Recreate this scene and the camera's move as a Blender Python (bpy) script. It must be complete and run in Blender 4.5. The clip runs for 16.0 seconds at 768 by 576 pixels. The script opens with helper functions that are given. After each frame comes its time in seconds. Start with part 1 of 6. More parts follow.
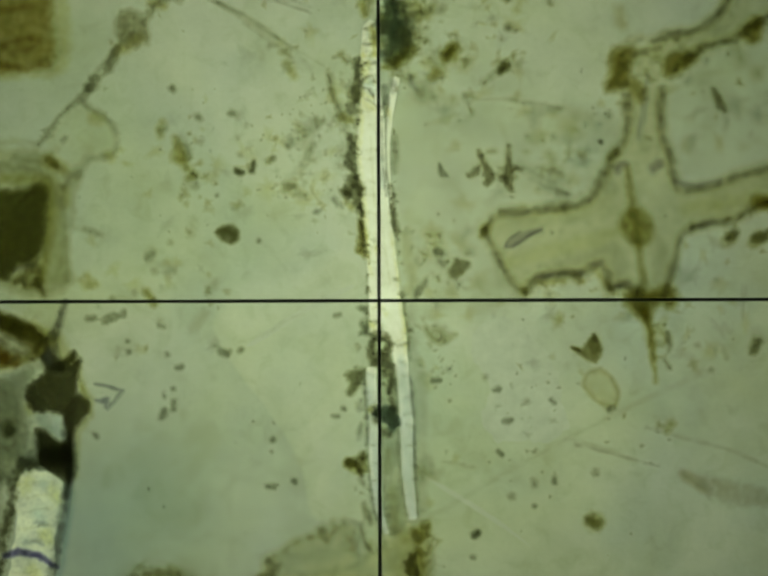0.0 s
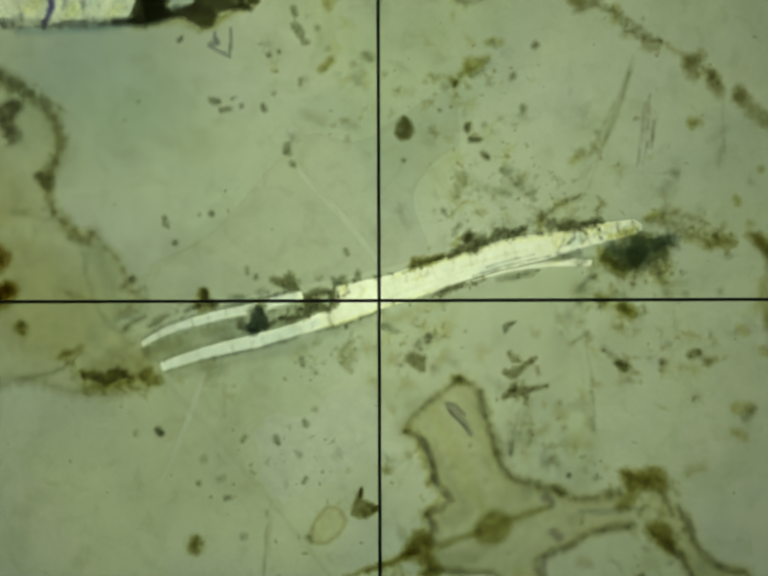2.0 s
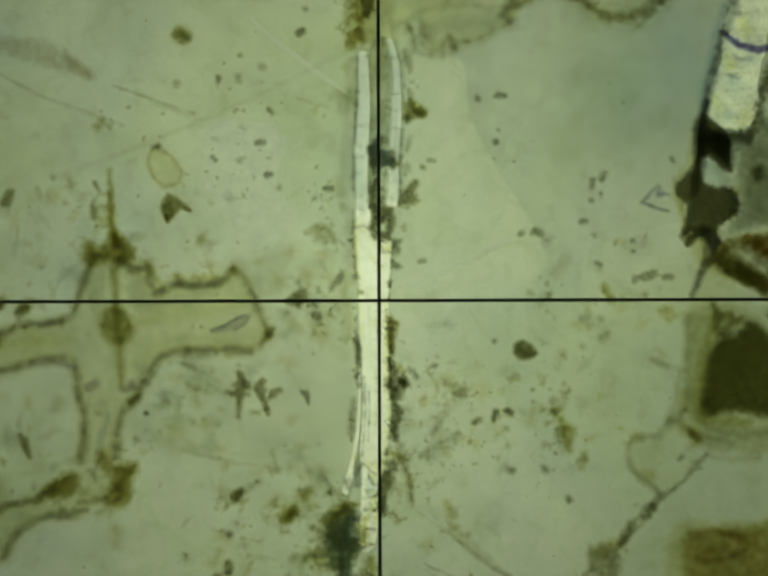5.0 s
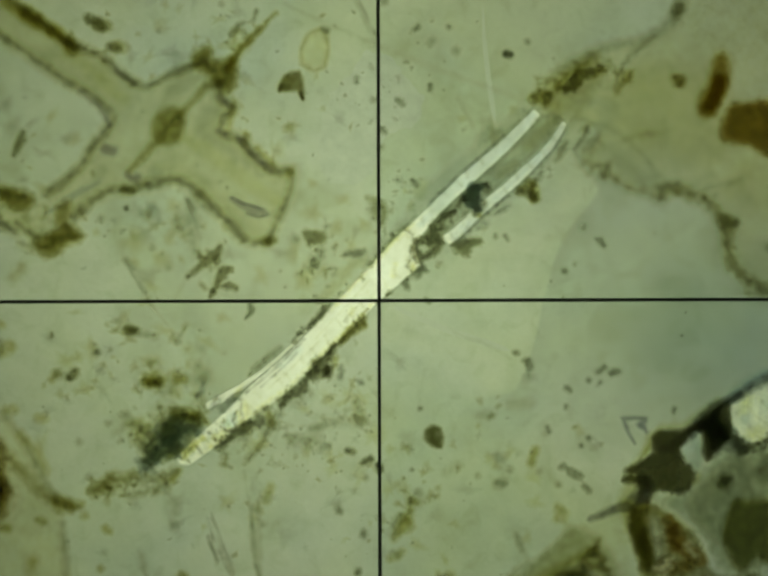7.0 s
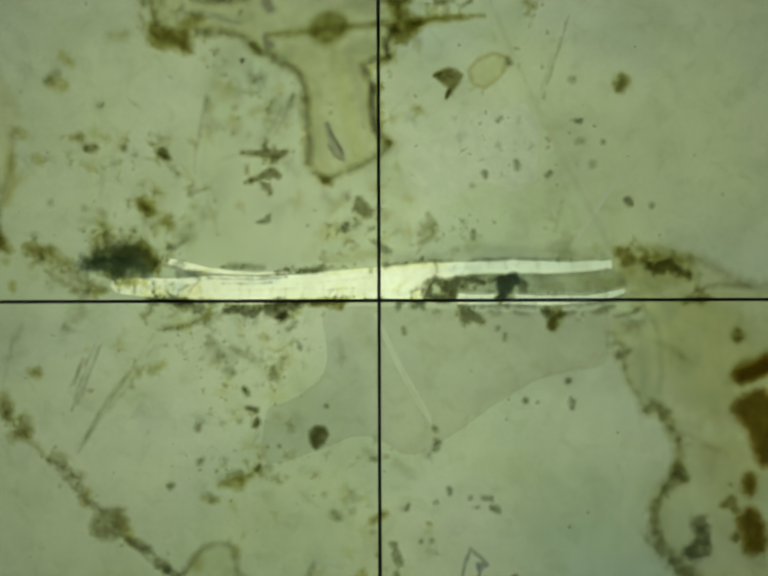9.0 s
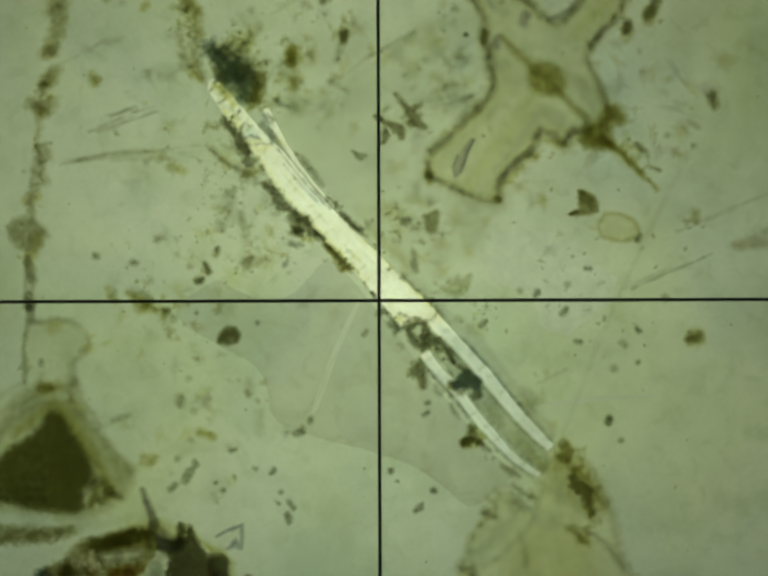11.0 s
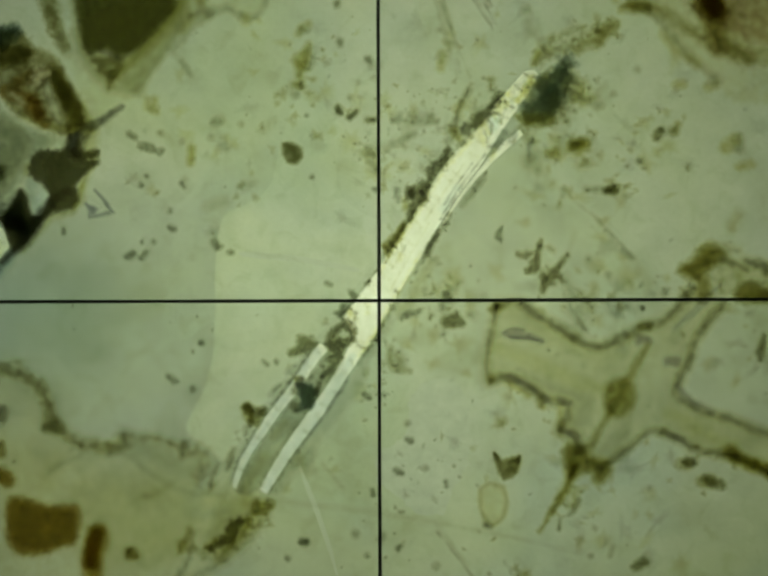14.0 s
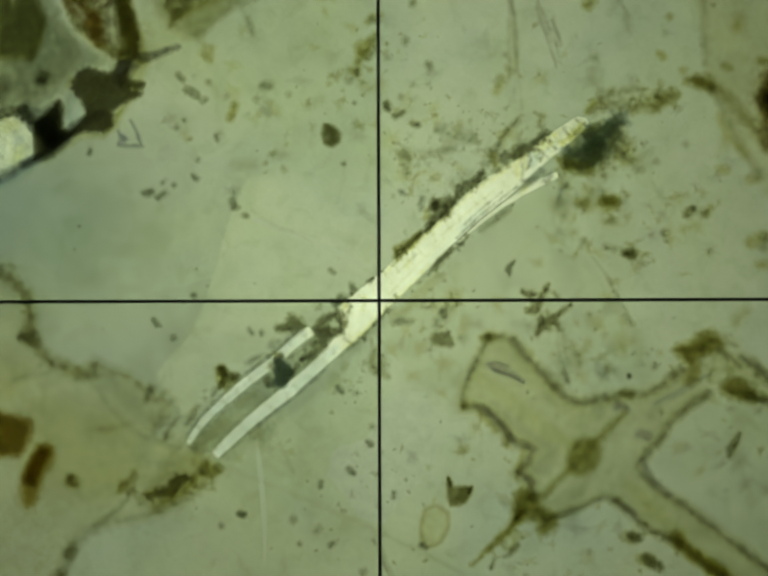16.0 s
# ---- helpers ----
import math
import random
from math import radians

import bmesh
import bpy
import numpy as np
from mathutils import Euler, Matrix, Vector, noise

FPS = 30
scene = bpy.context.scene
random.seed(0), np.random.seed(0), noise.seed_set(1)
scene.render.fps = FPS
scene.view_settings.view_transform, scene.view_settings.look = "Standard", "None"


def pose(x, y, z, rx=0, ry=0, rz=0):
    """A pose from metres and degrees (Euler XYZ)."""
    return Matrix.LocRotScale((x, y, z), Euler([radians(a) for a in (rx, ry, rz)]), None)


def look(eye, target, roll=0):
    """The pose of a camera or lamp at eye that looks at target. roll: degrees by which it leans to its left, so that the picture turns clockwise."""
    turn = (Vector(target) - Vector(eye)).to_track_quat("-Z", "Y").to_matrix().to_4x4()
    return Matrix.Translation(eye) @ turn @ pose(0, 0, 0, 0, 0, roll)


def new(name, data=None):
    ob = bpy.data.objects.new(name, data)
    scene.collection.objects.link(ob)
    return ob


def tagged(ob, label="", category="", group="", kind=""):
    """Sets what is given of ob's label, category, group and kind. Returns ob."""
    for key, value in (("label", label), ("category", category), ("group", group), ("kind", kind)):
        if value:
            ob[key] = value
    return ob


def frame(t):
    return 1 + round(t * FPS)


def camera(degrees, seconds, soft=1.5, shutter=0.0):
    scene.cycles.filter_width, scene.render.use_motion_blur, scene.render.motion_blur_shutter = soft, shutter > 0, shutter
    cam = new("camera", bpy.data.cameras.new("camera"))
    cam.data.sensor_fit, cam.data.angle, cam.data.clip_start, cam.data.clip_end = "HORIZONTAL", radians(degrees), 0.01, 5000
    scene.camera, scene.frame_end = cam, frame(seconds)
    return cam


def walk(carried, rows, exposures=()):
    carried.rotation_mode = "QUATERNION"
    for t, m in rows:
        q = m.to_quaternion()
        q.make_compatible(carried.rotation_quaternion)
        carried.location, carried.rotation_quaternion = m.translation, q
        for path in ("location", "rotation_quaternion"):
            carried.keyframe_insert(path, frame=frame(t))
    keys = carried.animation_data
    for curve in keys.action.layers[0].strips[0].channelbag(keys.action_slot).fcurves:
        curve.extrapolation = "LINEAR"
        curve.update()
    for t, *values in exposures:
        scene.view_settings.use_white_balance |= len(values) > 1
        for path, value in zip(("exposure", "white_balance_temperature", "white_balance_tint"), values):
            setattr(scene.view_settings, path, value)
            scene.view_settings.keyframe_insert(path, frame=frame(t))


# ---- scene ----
import functools

UM = 1e-3                      # the field is built a thousand times enlarged, as the microscope shows it: a micrometre of rock is a millimetre here
PIVOT = (774.0, 585.0)         # the stage turns about this point of the map
MIDDLE = (784.0, 588.0)        # the optical axis on the map
FIELD = 1568.0                 # width of the field of view, micrometres
LENS = 48.0                    # degrees across the picture
HEIGHT = FIELD / 2 * UM / math.tan(radians(LENS / 2))

# the stage's turning: seconds, degrees, drift of the section on the stage (micrometres)
TURN = [
    (0, 0, 0, 0), (0.5, -23.3, 0, 0), (1, -43.85, 1, -1.5), (1.5, -56.43, 6, -0.5),
    (2, -78.5, 7.6, -1.5), (2.5, -102.34, 6, -2.8), (3, -119.94, 4, -5.5), (3.5, -137.88, -1.5, -4.8),
    (4, -154.23, 0, -3.2), (4.2, -160.7, -1, -2), (4.9, -181.6, -2, 0), (5.6, -201.2, -1, 1),
    (6.3, -219.3, 0, 1), (6.5, -223.47, -0.4, 0.7), (7, -230.43, -0.6, -0.6), (7.5, -238.15, -0.8, -1.3),
    (8, -244.99, -1.2, -1.6), (8.5, -257.16, -4.5, -3.5), (9, -272.43, -4, -3), (9.2, -277.6, -3, -2),
    (9.9, -296.5, -1, 0), (10.6, -313.8, 1, 2), (11.3, -332.6, 3, 4), (11.5, -342.49, 3, 3.7), (11.8, -353.7, 2, 4),
    (12, -364.65, 1, 4.2), (12.5, -373.31, -1, 1.1), (13, -368.59, -1, 3.9), (13.5, -374.66, -1.8, 0.4),
    (14, -397.75, 0, -0.6), (14.5, -412.54, 1, -1.8), (15, -412.75, 2, -1.5), (16, -412.75, 2, -1.5),
]

# ---------------------------------------------------------------- camera
cam = camera(LENS, 16.0, soft=2.7)
walk(cam, [(0.0, pose(0, 0, HEIGHT)), (16.0, pose(0, 0, HEIGHT))], exposures=[(0.0, 0.0), (16.0, 0.0)])

# ---------------------------------------------------------------- world and lamp
scene.cycles.transparent_max_bounces = 64      # many thin films lie over one another
world = bpy.data.worlds.new("dim_room")
world.use_nodes = True
world.node_tree.nodes["Background"].inputs[0].default_value = (0.9, 1.0, 0.85, 1)
world.node_tree.nodes["Background"].inputs[1].default_value = 0.004
scene.world = world

# the substage lamp under the slide, a little off the axis
lamp_data = bpy.data.lights.new("substage_lamp", "AREA")
lamp_data.shape, lamp_data.size = "DISK", 0.7
lamp_data.energy = 7.9
lamp_data.color = (0.885, 1.0, 0.69)
lamp = new("substage_lamp", lamp_data)
lamp.matrix_world = look((-0.045, 0.085, -1.5), (-0.045, 0.08501, 0))


# ---------------------------------------------------------------- materials
def pleochroism(nt, colour, turn, dim, bright):
    """Stands in for polarised light: scales the colour by the squared cosine between crystal axis and world X."""
    axis = nt.nodes.new("ShaderNodeVectorTransform")
    axis.vector_type, axis.convert_from, axis.convert_to = "VECTOR", "OBJECT", "WORLD"
    axis.inputs[0].default_value = (math.cos(radians(-turn)), math.sin(radians(-turn)), 0)
    along = nt.nodes.new("ShaderNodeVectorMath")
    along.operation = "DOT_PRODUCT"
    along.inputs[1].default_value = (1, 0, 0)
    nt.links.new(axis.outputs[0], along.inputs[0])
    square = nt.nodes.new("ShaderNodeMath")
    square.operation = "MULTIPLY"
    nt.links.new(along.outputs["Value"], square.inputs[0])
    nt.links.new(along.outputs["Value"], square.inputs[1])
    share = nt.nodes.new("ShaderNodeMath")
    share.operation = "MULTIPLY_ADD"
    share.inputs[1].default_value = bright - dim
    share.inputs[2].default_value = dim
    nt.links.new(square.outputs[0], share.inputs[0])
    scaled = nt.nodes.new("ShaderNodeVectorMath")
    scaled.operation = "SCALE"
    nt.links.new(colour, scaled.inputs[0])
    nt.links.new(share.outputs[0], scaled.inputs["Scale"])
    return scaled.outputs[0]


@functools.lru_cache(maxsize=None)
def mineral(name, colour, vary=0.14, scale=60.0, fine=420.0, bump=0.25, gloss=0.004, second=None, pleo=None, film=True):
    """A thin slice of mineral that the lamp shines through. It takes its full colour where the slice is thick,
    and clears towards its feathered edge. scale and fine are in spots per millimetre, roughly.
    pleo = (turn, dim, bright): no polariser is built; the colour is scaled as if the lamp's light were polarised east
    to west, by bright when the crystal's own axis, turned by that many degrees, lies along it, by dim when across.
    film: a thin film that only filters the light; otherwise the slice itself, which scatters the lamp's light upwards."""
    if film:
        vary *= 0.5
    m = bpy.data.materials.new(name)
    m.use_nodes = True
    nt = m.node_tree
    nt.nodes.clear()
    out = nt.nodes.new("ShaderNodeOutputMaterial")
    geo = nt.nodes.new("ShaderNodeTexCoord")
    size = nt.nodes.new("ShaderNodeVectorMath")
    size.operation = "SCALE"
    size.inputs["Scale"].default_value = 1.0
    nt.links.new(geo.outputs["Object"], size.inputs[0])
    coarse = nt.nodes.new("ShaderNodeTexNoise")
    coarse.inputs["Scale"].default_value = scale
    coarse.inputs["Detail"].default_value = 4
    grain = nt.nodes.new("ShaderNodeTexNoise")
    grain.inputs["Scale"].default_value = fine
    grain.inputs["Detail"].default_value = 3
    for n in (coarse, grain):
        nt.links.new(size.outputs[0], n.inputs["Vector"])
    both = nt.nodes.new("ShaderNodeMath")
    both.operation = "MULTIPLY_ADD"
    both.inputs[1].default_value = 0.4
    nt.links.new(grain.outputs["Fac"], both.inputs[0])
    nt.links.new(coarse.outputs["Fac"], both.inputs[2])
    ramp = nt.nodes.new("ShaderNodeValToRGB")
    lo, hi = ramp.color_ramp.elements
    lo.position, hi.position = 0.45, 0.95
    dark = second or tuple(c * (1 - vary) for c in colour)
    lo.color = (*dark, 1)
    hi.color = (*(min(0.97, c * (1 + vary)) for c in colour), 1)
    nt.links.new(both.outputs[0], ramp.inputs[0])
    tint = ramp.outputs[0]
    if pleo:
        tint = pleochroism(nt, tint, *pleo)
    depth = nt.nodes.new("ShaderNodeAttribute")
    depth.attribute_name = "thickness"
    mix = nt.nodes.new("ShaderNodeGamma")          # absorption: the full colour to the power of the thickness
    nt.links.new(tint, mix.inputs["Color"])
    nt.links.new(depth.outputs["Fac"], mix.inputs["Gamma"])
    relief = nt.nodes.new("ShaderNodeBump")
    relief.inputs["Strength"].default_value = bump
    relief.inputs["Distance"].default_value = 2e-3
    nt.links.new(both.outputs[0], relief.inputs["Height"])
    through_light = nt.nodes.new("ShaderNodeBsdfTransparent" if film else "ShaderNodeBsdfTranslucent")
    nt.links.new(mix.outputs["Color"], through_light.inputs["Color"])
    if not film:
        nt.links.new(relief.outputs[0], through_light.inputs["Normal"])
    skin = nt.nodes.new("ShaderNodeBsdfPrincipled")
    skin.inputs["Roughness"].default_value = 0.35
    nt.links.new(mix.outputs["Color"], skin.inputs["Base Color"])
    nt.links.new(relief.outputs[0], skin.inputs["Normal"])
    add = nt.nodes.new("ShaderNodeMixShader")
    add.inputs[0].default_value = gloss
    nt.links.new(through_light.outputs[0], add.inputs[1])
    nt.links.new(skin.outputs[0], add.inputs[2])
    nt.links.new(add.outputs[0], out.inputs["Surface"])
    return m


def plain(name, colour, roughness=0.5, metal=0.0):
    m = bpy.data.materials.new(name)
    m.use_nodes = True
    b = m.node_tree.nodes["Principled BSDF"]
    b.inputs["Base Color"].default_value = (*colour, 1)
    b.inputs["Roughness"].default_value = roughness
    b.inputs["Metallic"].default_value = metal
    return m


def feldspar_material(name="clear_feldspar", pleo=(-120, 0.985, 1.07)):
    """Clear feldspar with broad cloudy drifts, mottling and a faint grain."""
    m = mineral(name, (0.412, 0.440, 0.350), vary=0.06, scale=16.0, fine=90, bump=0.0, film=False)
    nt = m.node_tree
    mix = next(n for n in nt.nodes if n.type == "GAMMA")
    ramp = next(n for n in nt.nodes if n.type == "VALTORGB")
    size = next(n for n in nt.nodes if n.type == "VECT_MATH")
    last = ramp.outputs[0]
    for scale, low, high, tint in ((1.6, 0.42, 0.66, (0.95, 0.97, 0.82)), (2.7, 0.45, 0.68, (0.87, 0.91, 0.99)), (7.0, 0.48, 0.70, (0.87, 0.88, 0.83)), (22.0, 0.52, 0.74, (0.87, 0.88, 0.82))):
        cloud = nt.nodes.new("ShaderNodeTexNoise")
        cloud.inputs["Scale"].default_value = scale
        cloud.inputs["Detail"].default_value = 5
        cloud.inputs["Distortion"].default_value = 0.6
        nt.links.new(size.outputs[0], cloud.inputs["Vector"])
        fade = nt.nodes.new("ShaderNodeMapRange")
        fade.inputs["From Min"].default_value = low
        fade.inputs["From Max"].default_value = high
        nt.links.new(cloud.outputs["Fac"], fade.inputs["Value"])
        dye = nt.nodes.new("ShaderNodeMix")
        dye.data_type, dye.blend_type = "RGBA", "MULTIPLY"
        dye.inputs["B"].default_value = (*tint, 1)
        nt.links.new(fade.outputs[0], dye.inputs["Factor"])
        nt.links.new(last, dye.inputs["A"])
        last = dye.outputs["Result"]
    nt.links.new(pleochroism(nt, last, *pleo), mix.inputs["Color"])
    return m


FELDSPAR = feldspar_material()
WEDGE = feldspar_material("turning_feldspar", (-25, 0.835, 1.06))
MILKY = mineral("milky_feldspar", (0.391, 0.419, 0.340), vary=0.09, scale=34, fine=80, bump=0.0, pleo=(-120, 0.985, 1.07), film=False)
MICA = mineral("bright_mica", (0.78, 0.79, 0.71), vary=0.10, scale=16, fine=60, bump=0.25, second=(0.66, 0.67, 0.54), pleo=(-92, 0.86, 1.03), film=False)
BLOCK_MICA = mineral("cream_mica", (0.78, 0.79, 0.62), vary=0.16, scale=24, fine=120, bump=0.3, second=(0.50, 0.53, 0.42), film=False)
BLUE_FELDSPAR = mineral("bluish_feldspar", (0.81, 0.91, 0.985), vary=0.03, scale=5, fine=80, bump=0.03, pleo=(-125, 0.86, 1.04))
OLIVE = mineral("olive_groundmass", (0.88, 0.86, 0.70), vary=0.12, scale=12, fine=120, bump=0.15)
GLASSY = mineral("olive_glass", (0.80, 0.79, 0.61), vary=0.12, scale=10, fine=80, bump=0.1)
RUST = mineral("rust_brown_crystal", (0.28, 0.195, 0.055), vary=0.3, scale=12, fine=80)
OLIVE_STAIN = mineral("olive_iron_stain", (0.54, 0.52, 0.23), vary=0.2, scale=50, fine=300)
OPAQUE = mineral("opaque_ore", (0.19, 0.19, 0.11), vary=0.4, scale=60, fine=400)
BLACK = mineral("black_ore", (0.075, 0.105, 0.09), vary=0.5, scale=40, fine=260)
BISTRE = mineral("dark_brown_ore", (0.16, 0.15, 0.055), vary=0.35, scale=12, fine=120)
STRIA = mineral("mica_striation", (0.84, 0.83, 0.70), vary=0.12, scale=40)
OLIVE_YELLOW = mineral("yellow_olive_stain", (0.74, 0.70, 0.40), vary=0.15, scale=14)
TAIL = mineral("grey_olive_stain", (0.80, 0.785, 0.66), vary=0.14, scale=16)
BLUE_FILM = mineral("blue_film", (0.62, 0.74, 0.84), vary=0.15)
HAIR = mineral("hairline_crack", (0.85, 0.85, 0.79), vary=0.08)
MARGIN = mineral("brown_margin", (0.31, 0.305, 0.17), vary=0.35, scale=60, fine=300)
DUST_PALE = mineral("pale_dust", (0.62, 0.61, 0.50), vary=0.25, scale=60)
KNOT = mineral("olive_brown_knot", (0.27, 0.25, 0.085), vary=0.25, scale=40)
LILAC = mineral("lilac_grey_glass", (0.66, 0.64, 0.71), vary=0.1, scale=20, fine=200)
WIRE = plain("black_wire", (0.004, 0.004, 0.004), 0.6)
BRASS = plain("blackened_brass", (0.03, 0.028, 0.022), 0.45, 0.6)


def slide_glass():
    m = bpy.data.materials.new("slide_glass")
    m.use_nodes = True
    b = m.node_tree.nodes["Principled BSDF"]
    b.inputs["Base Color"].default_value = (0.95, 0.98, 0.96, 1)
    b.inputs["Roughness"].default_value = 0.02
    b.inputs["IOR"].default_value = 1.52
    b.inputs["Transmission Weight"].default_value = 1.0
    return m


# ---------------------------------------------------------------- shape helpers
def spot(x, y, z=0.0):
    """A point of the map in the section's own space, in metres."""
    return Vector(((x - PIVOT[0]) * UM, (PIVOT[1] - y) * UM, z * UM))


TURNING = []                   # everything that turns with the stage


def part(name, bm, material, parent, label="", smooth=False, category="mineral grain"):
    me = bpy.data.meshes.new(name)
    bm.to_mesh(me)
    bm.free()
    me.materials.append(material)
    for p in me.polygons:
        p.use_smooth = smooth
    ob = new(name, me)
    ob.parent = parent
    tagged(ob, label, category if parent is None else "")
    if parent is None:
        TURNING.append(ob)
    return ob


def curve(points, closed, step):
    """Points at even steps along a smooth curve through the given ones."""
    n = len(points)
    pts = [Vector(p).to_2d() if len(p) > 1 else p for p in points]
    out = []
    for i in range(n if closed else n - 1):
        if closed:
            p0, p1, p2, p3 = (pts[(i + k) % n] for k in (-1, 0, 1, 2))
        else:
            p1, p2 = pts[i], pts[i + 1]
            p0 = pts[i - 1] if i else p1 * 2 - p2
            p3 = pts[i + 2] if i + 2 < n else p2 * 2 - p1
        count = max(1, int((p2 - p1).length / step))
        for k in range(count):
            t = k / count
            out.append(0.5 * ((2 * p1) + (p2 - p0) * t + (2 * p0 - 5 * p1 + 4 * p2 - p3) * t * t
                              + (3 * p1 - p0 - 3 * p2 + p3) * t ** 3))
    if not closed:
        out.append(pts[-1].copy())
    return out


def normals(pts, closed):
    n = len(pts)
    out = []
    for i in range(n):
        a = pts[i - 1] if (i or closed) else pts[0]
        b = pts[(i + 1) % n] if (i + 1 < n or closed) else pts[-1]
        d = b - a
        d = d.normalized() if d.length > 1e-9 else Vector((1, 0))
        out.append(Vector((d.y, -d.x)))
    return out


def area(pts):
    return 0.5 * sum(a.x * b.y - b.x * a.y for a, b in zip(pts, pts[1:] + pts[:1]))


def wobble(pts, closed, rough, grain, seed):
    nor = normals(pts, closed)
    out = []
    for p, n in zip(pts, nor):
        q = Vector((p.x / grain, p.y / grain, seed * 7.31))
        out.append(p + n * rough * (noise.noise(q) * 1.3 + 0.6 * noise.noise(q * 2.7)))
    return out


def fill(bm, loop_verts, loop_pts):
    """Closes a ring of vertices with triangles."""
    for tri in tessellate([[Vector((p.x, p.y, 0)) for p in loop_pts]]):
        try:
            bm.faces.new([loop_verts[i] for i in tri])
        except ValueError:
            pass


def tessellate(loops):
    from mathutils.geometry import tessellate_polygon
    return tessellate_polygon(loops)


def facing_up(bm):
    bm.normal_update()
    for f in bm.faces:
        if f.normal.z < 0:
            f.normal_flip()
    bm.normal_update()


def thick(bm):
    return bm.verts.layers.float.get("thickness") or bm.verts.layers.float.new("thickness")


def dome(bm, layer, x, y, w, hgt, rot, soft, rough, h, seed, lift=0.0, n=None):
    """A low ragged mound of mineral, thin at its rim."""
    n = n or max(12, min(64, int((w + hgt) / 1.6)))
    ca, sa = math.cos(radians(rot)), math.sin(radians(rot))
    reach = []
    for i in range(n):
        a = 2 * math.pi * i / n
        u, v = math.cos(a), math.sin(a)
        r = 1.0
        for f, amp, off in ((1.1, 0.9, 3.17), (2.6, 0.7, 5.3), (5.5, 0.45, 9.1), (11.0, 0.28, 1.9)):
            r += rough * amp * noise.noise(Vector((u * f, v * f, seed * off)))
        reach.append((u, v, max(0.25, r)))
    rings = []
    for f, z, d in ((1.0, 0.0, 0.0), (1 - soft * 0.35, 0.45, 0.4), (1 - soft * 0.7, 0.8, 0.8), (1 - soft * 0.95, 0.95, 1.0), (0.5 * (1 - soft * 0.95), 1.0, 1.0)):
        vs = []
        for u, v, r in reach:
            r = 1 + (r - 1) * (0.35 + 0.65 * f)
            px, py = u * w / 2 * r * f, v * hgt / 2 * r * f
            gx, gy = x + px * ca - py * sa, y - px * sa - py * ca
            q = bm.verts.new(spot(gx, gy, lift + 0.05 + h * z))
            q[layer] = d * min(1.0, max(0.3, 0.86 + 0.55 * noise.noise(Vector((gx / 9, gy / 9, seed)))))
            vs.append(q)
        rings.append(vs)
    for a, b in zip(rings, rings[1:]):
        for i in range(n):
            bm.faces.new((a[i], a[(i + 1) % n], b[(i + 1) % n], b[i]))
    c = bm.verts.new(spot(x, y, lift + h * 1.02))
    c[layer] = 0.95
    for i in range(n):
        bm.faces.new((rings[-1][i], rings[-1][(i + 1) % n], c))


count = [0]


def soft_mesh(name, verts, faces, depth, material, parent, label="", category="mineral grain"):
    me = bpy.data.meshes.new(name)
    me.from_pydata(verts, [], faces)
    me.attributes.new("thickness", "FLOAT", "POINT").data.foreach_set("value", depth)
    me.materials.append(material)
    ob = new(name, me)
    ob.parent = parent
    tagged(ob, label, category if parent is None else "")
    if parent is None:
        TURNING.append(ob)
    return ob


def within(shape, gx, gy):
    """How far inside a shape each grid point lies: a chain of rounded lobes (x, y, radius), or a closed outline (x, y)."""
    if len(shape[0]) == 3:
        best = np.full(gx.shape, -1e9)
        for (ax, ay, ar), (bx, by, br) in zip(shape, shape[1:] or shape):
            dx, dy = bx - ax, by - ay
            k = np.clip(((gx - ax) * dx + (gy - ay) * dy) / max(1e-6, dx * dx + dy * dy), 0, 1)
            best = np.maximum(best, ar + (br - ar) * k - np.hypot(gx - ax - k * dx, gy - ay - k * dy))
        return best
    pts = [(p.x, p.y) for p in curve(shape, True, 9.0)]
    near = np.full(gx.shape, 1e9)
    inside = np.zeros(gx.shape, bool)
    for (ax, ay), (bx, by) in zip(pts, pts[1:] + pts[:1]):
        dx, dy = bx - ax, by - ay
        k = np.clip(((gx - ax) * dx + (gy - ay) * dy) / max(1e-6, dx * dx + dy * dy), 0, 1)
        near = np.minimum(near, np.hypot(gx - ax - k * dx, gy - ay - k * dy))
        if ay != by:
            inside ^= ((ay > gy) != (by > gy)) & (gx < dx * (gy - ay) / (by - ay) + ax)
    return np.where(inside, near, -near)


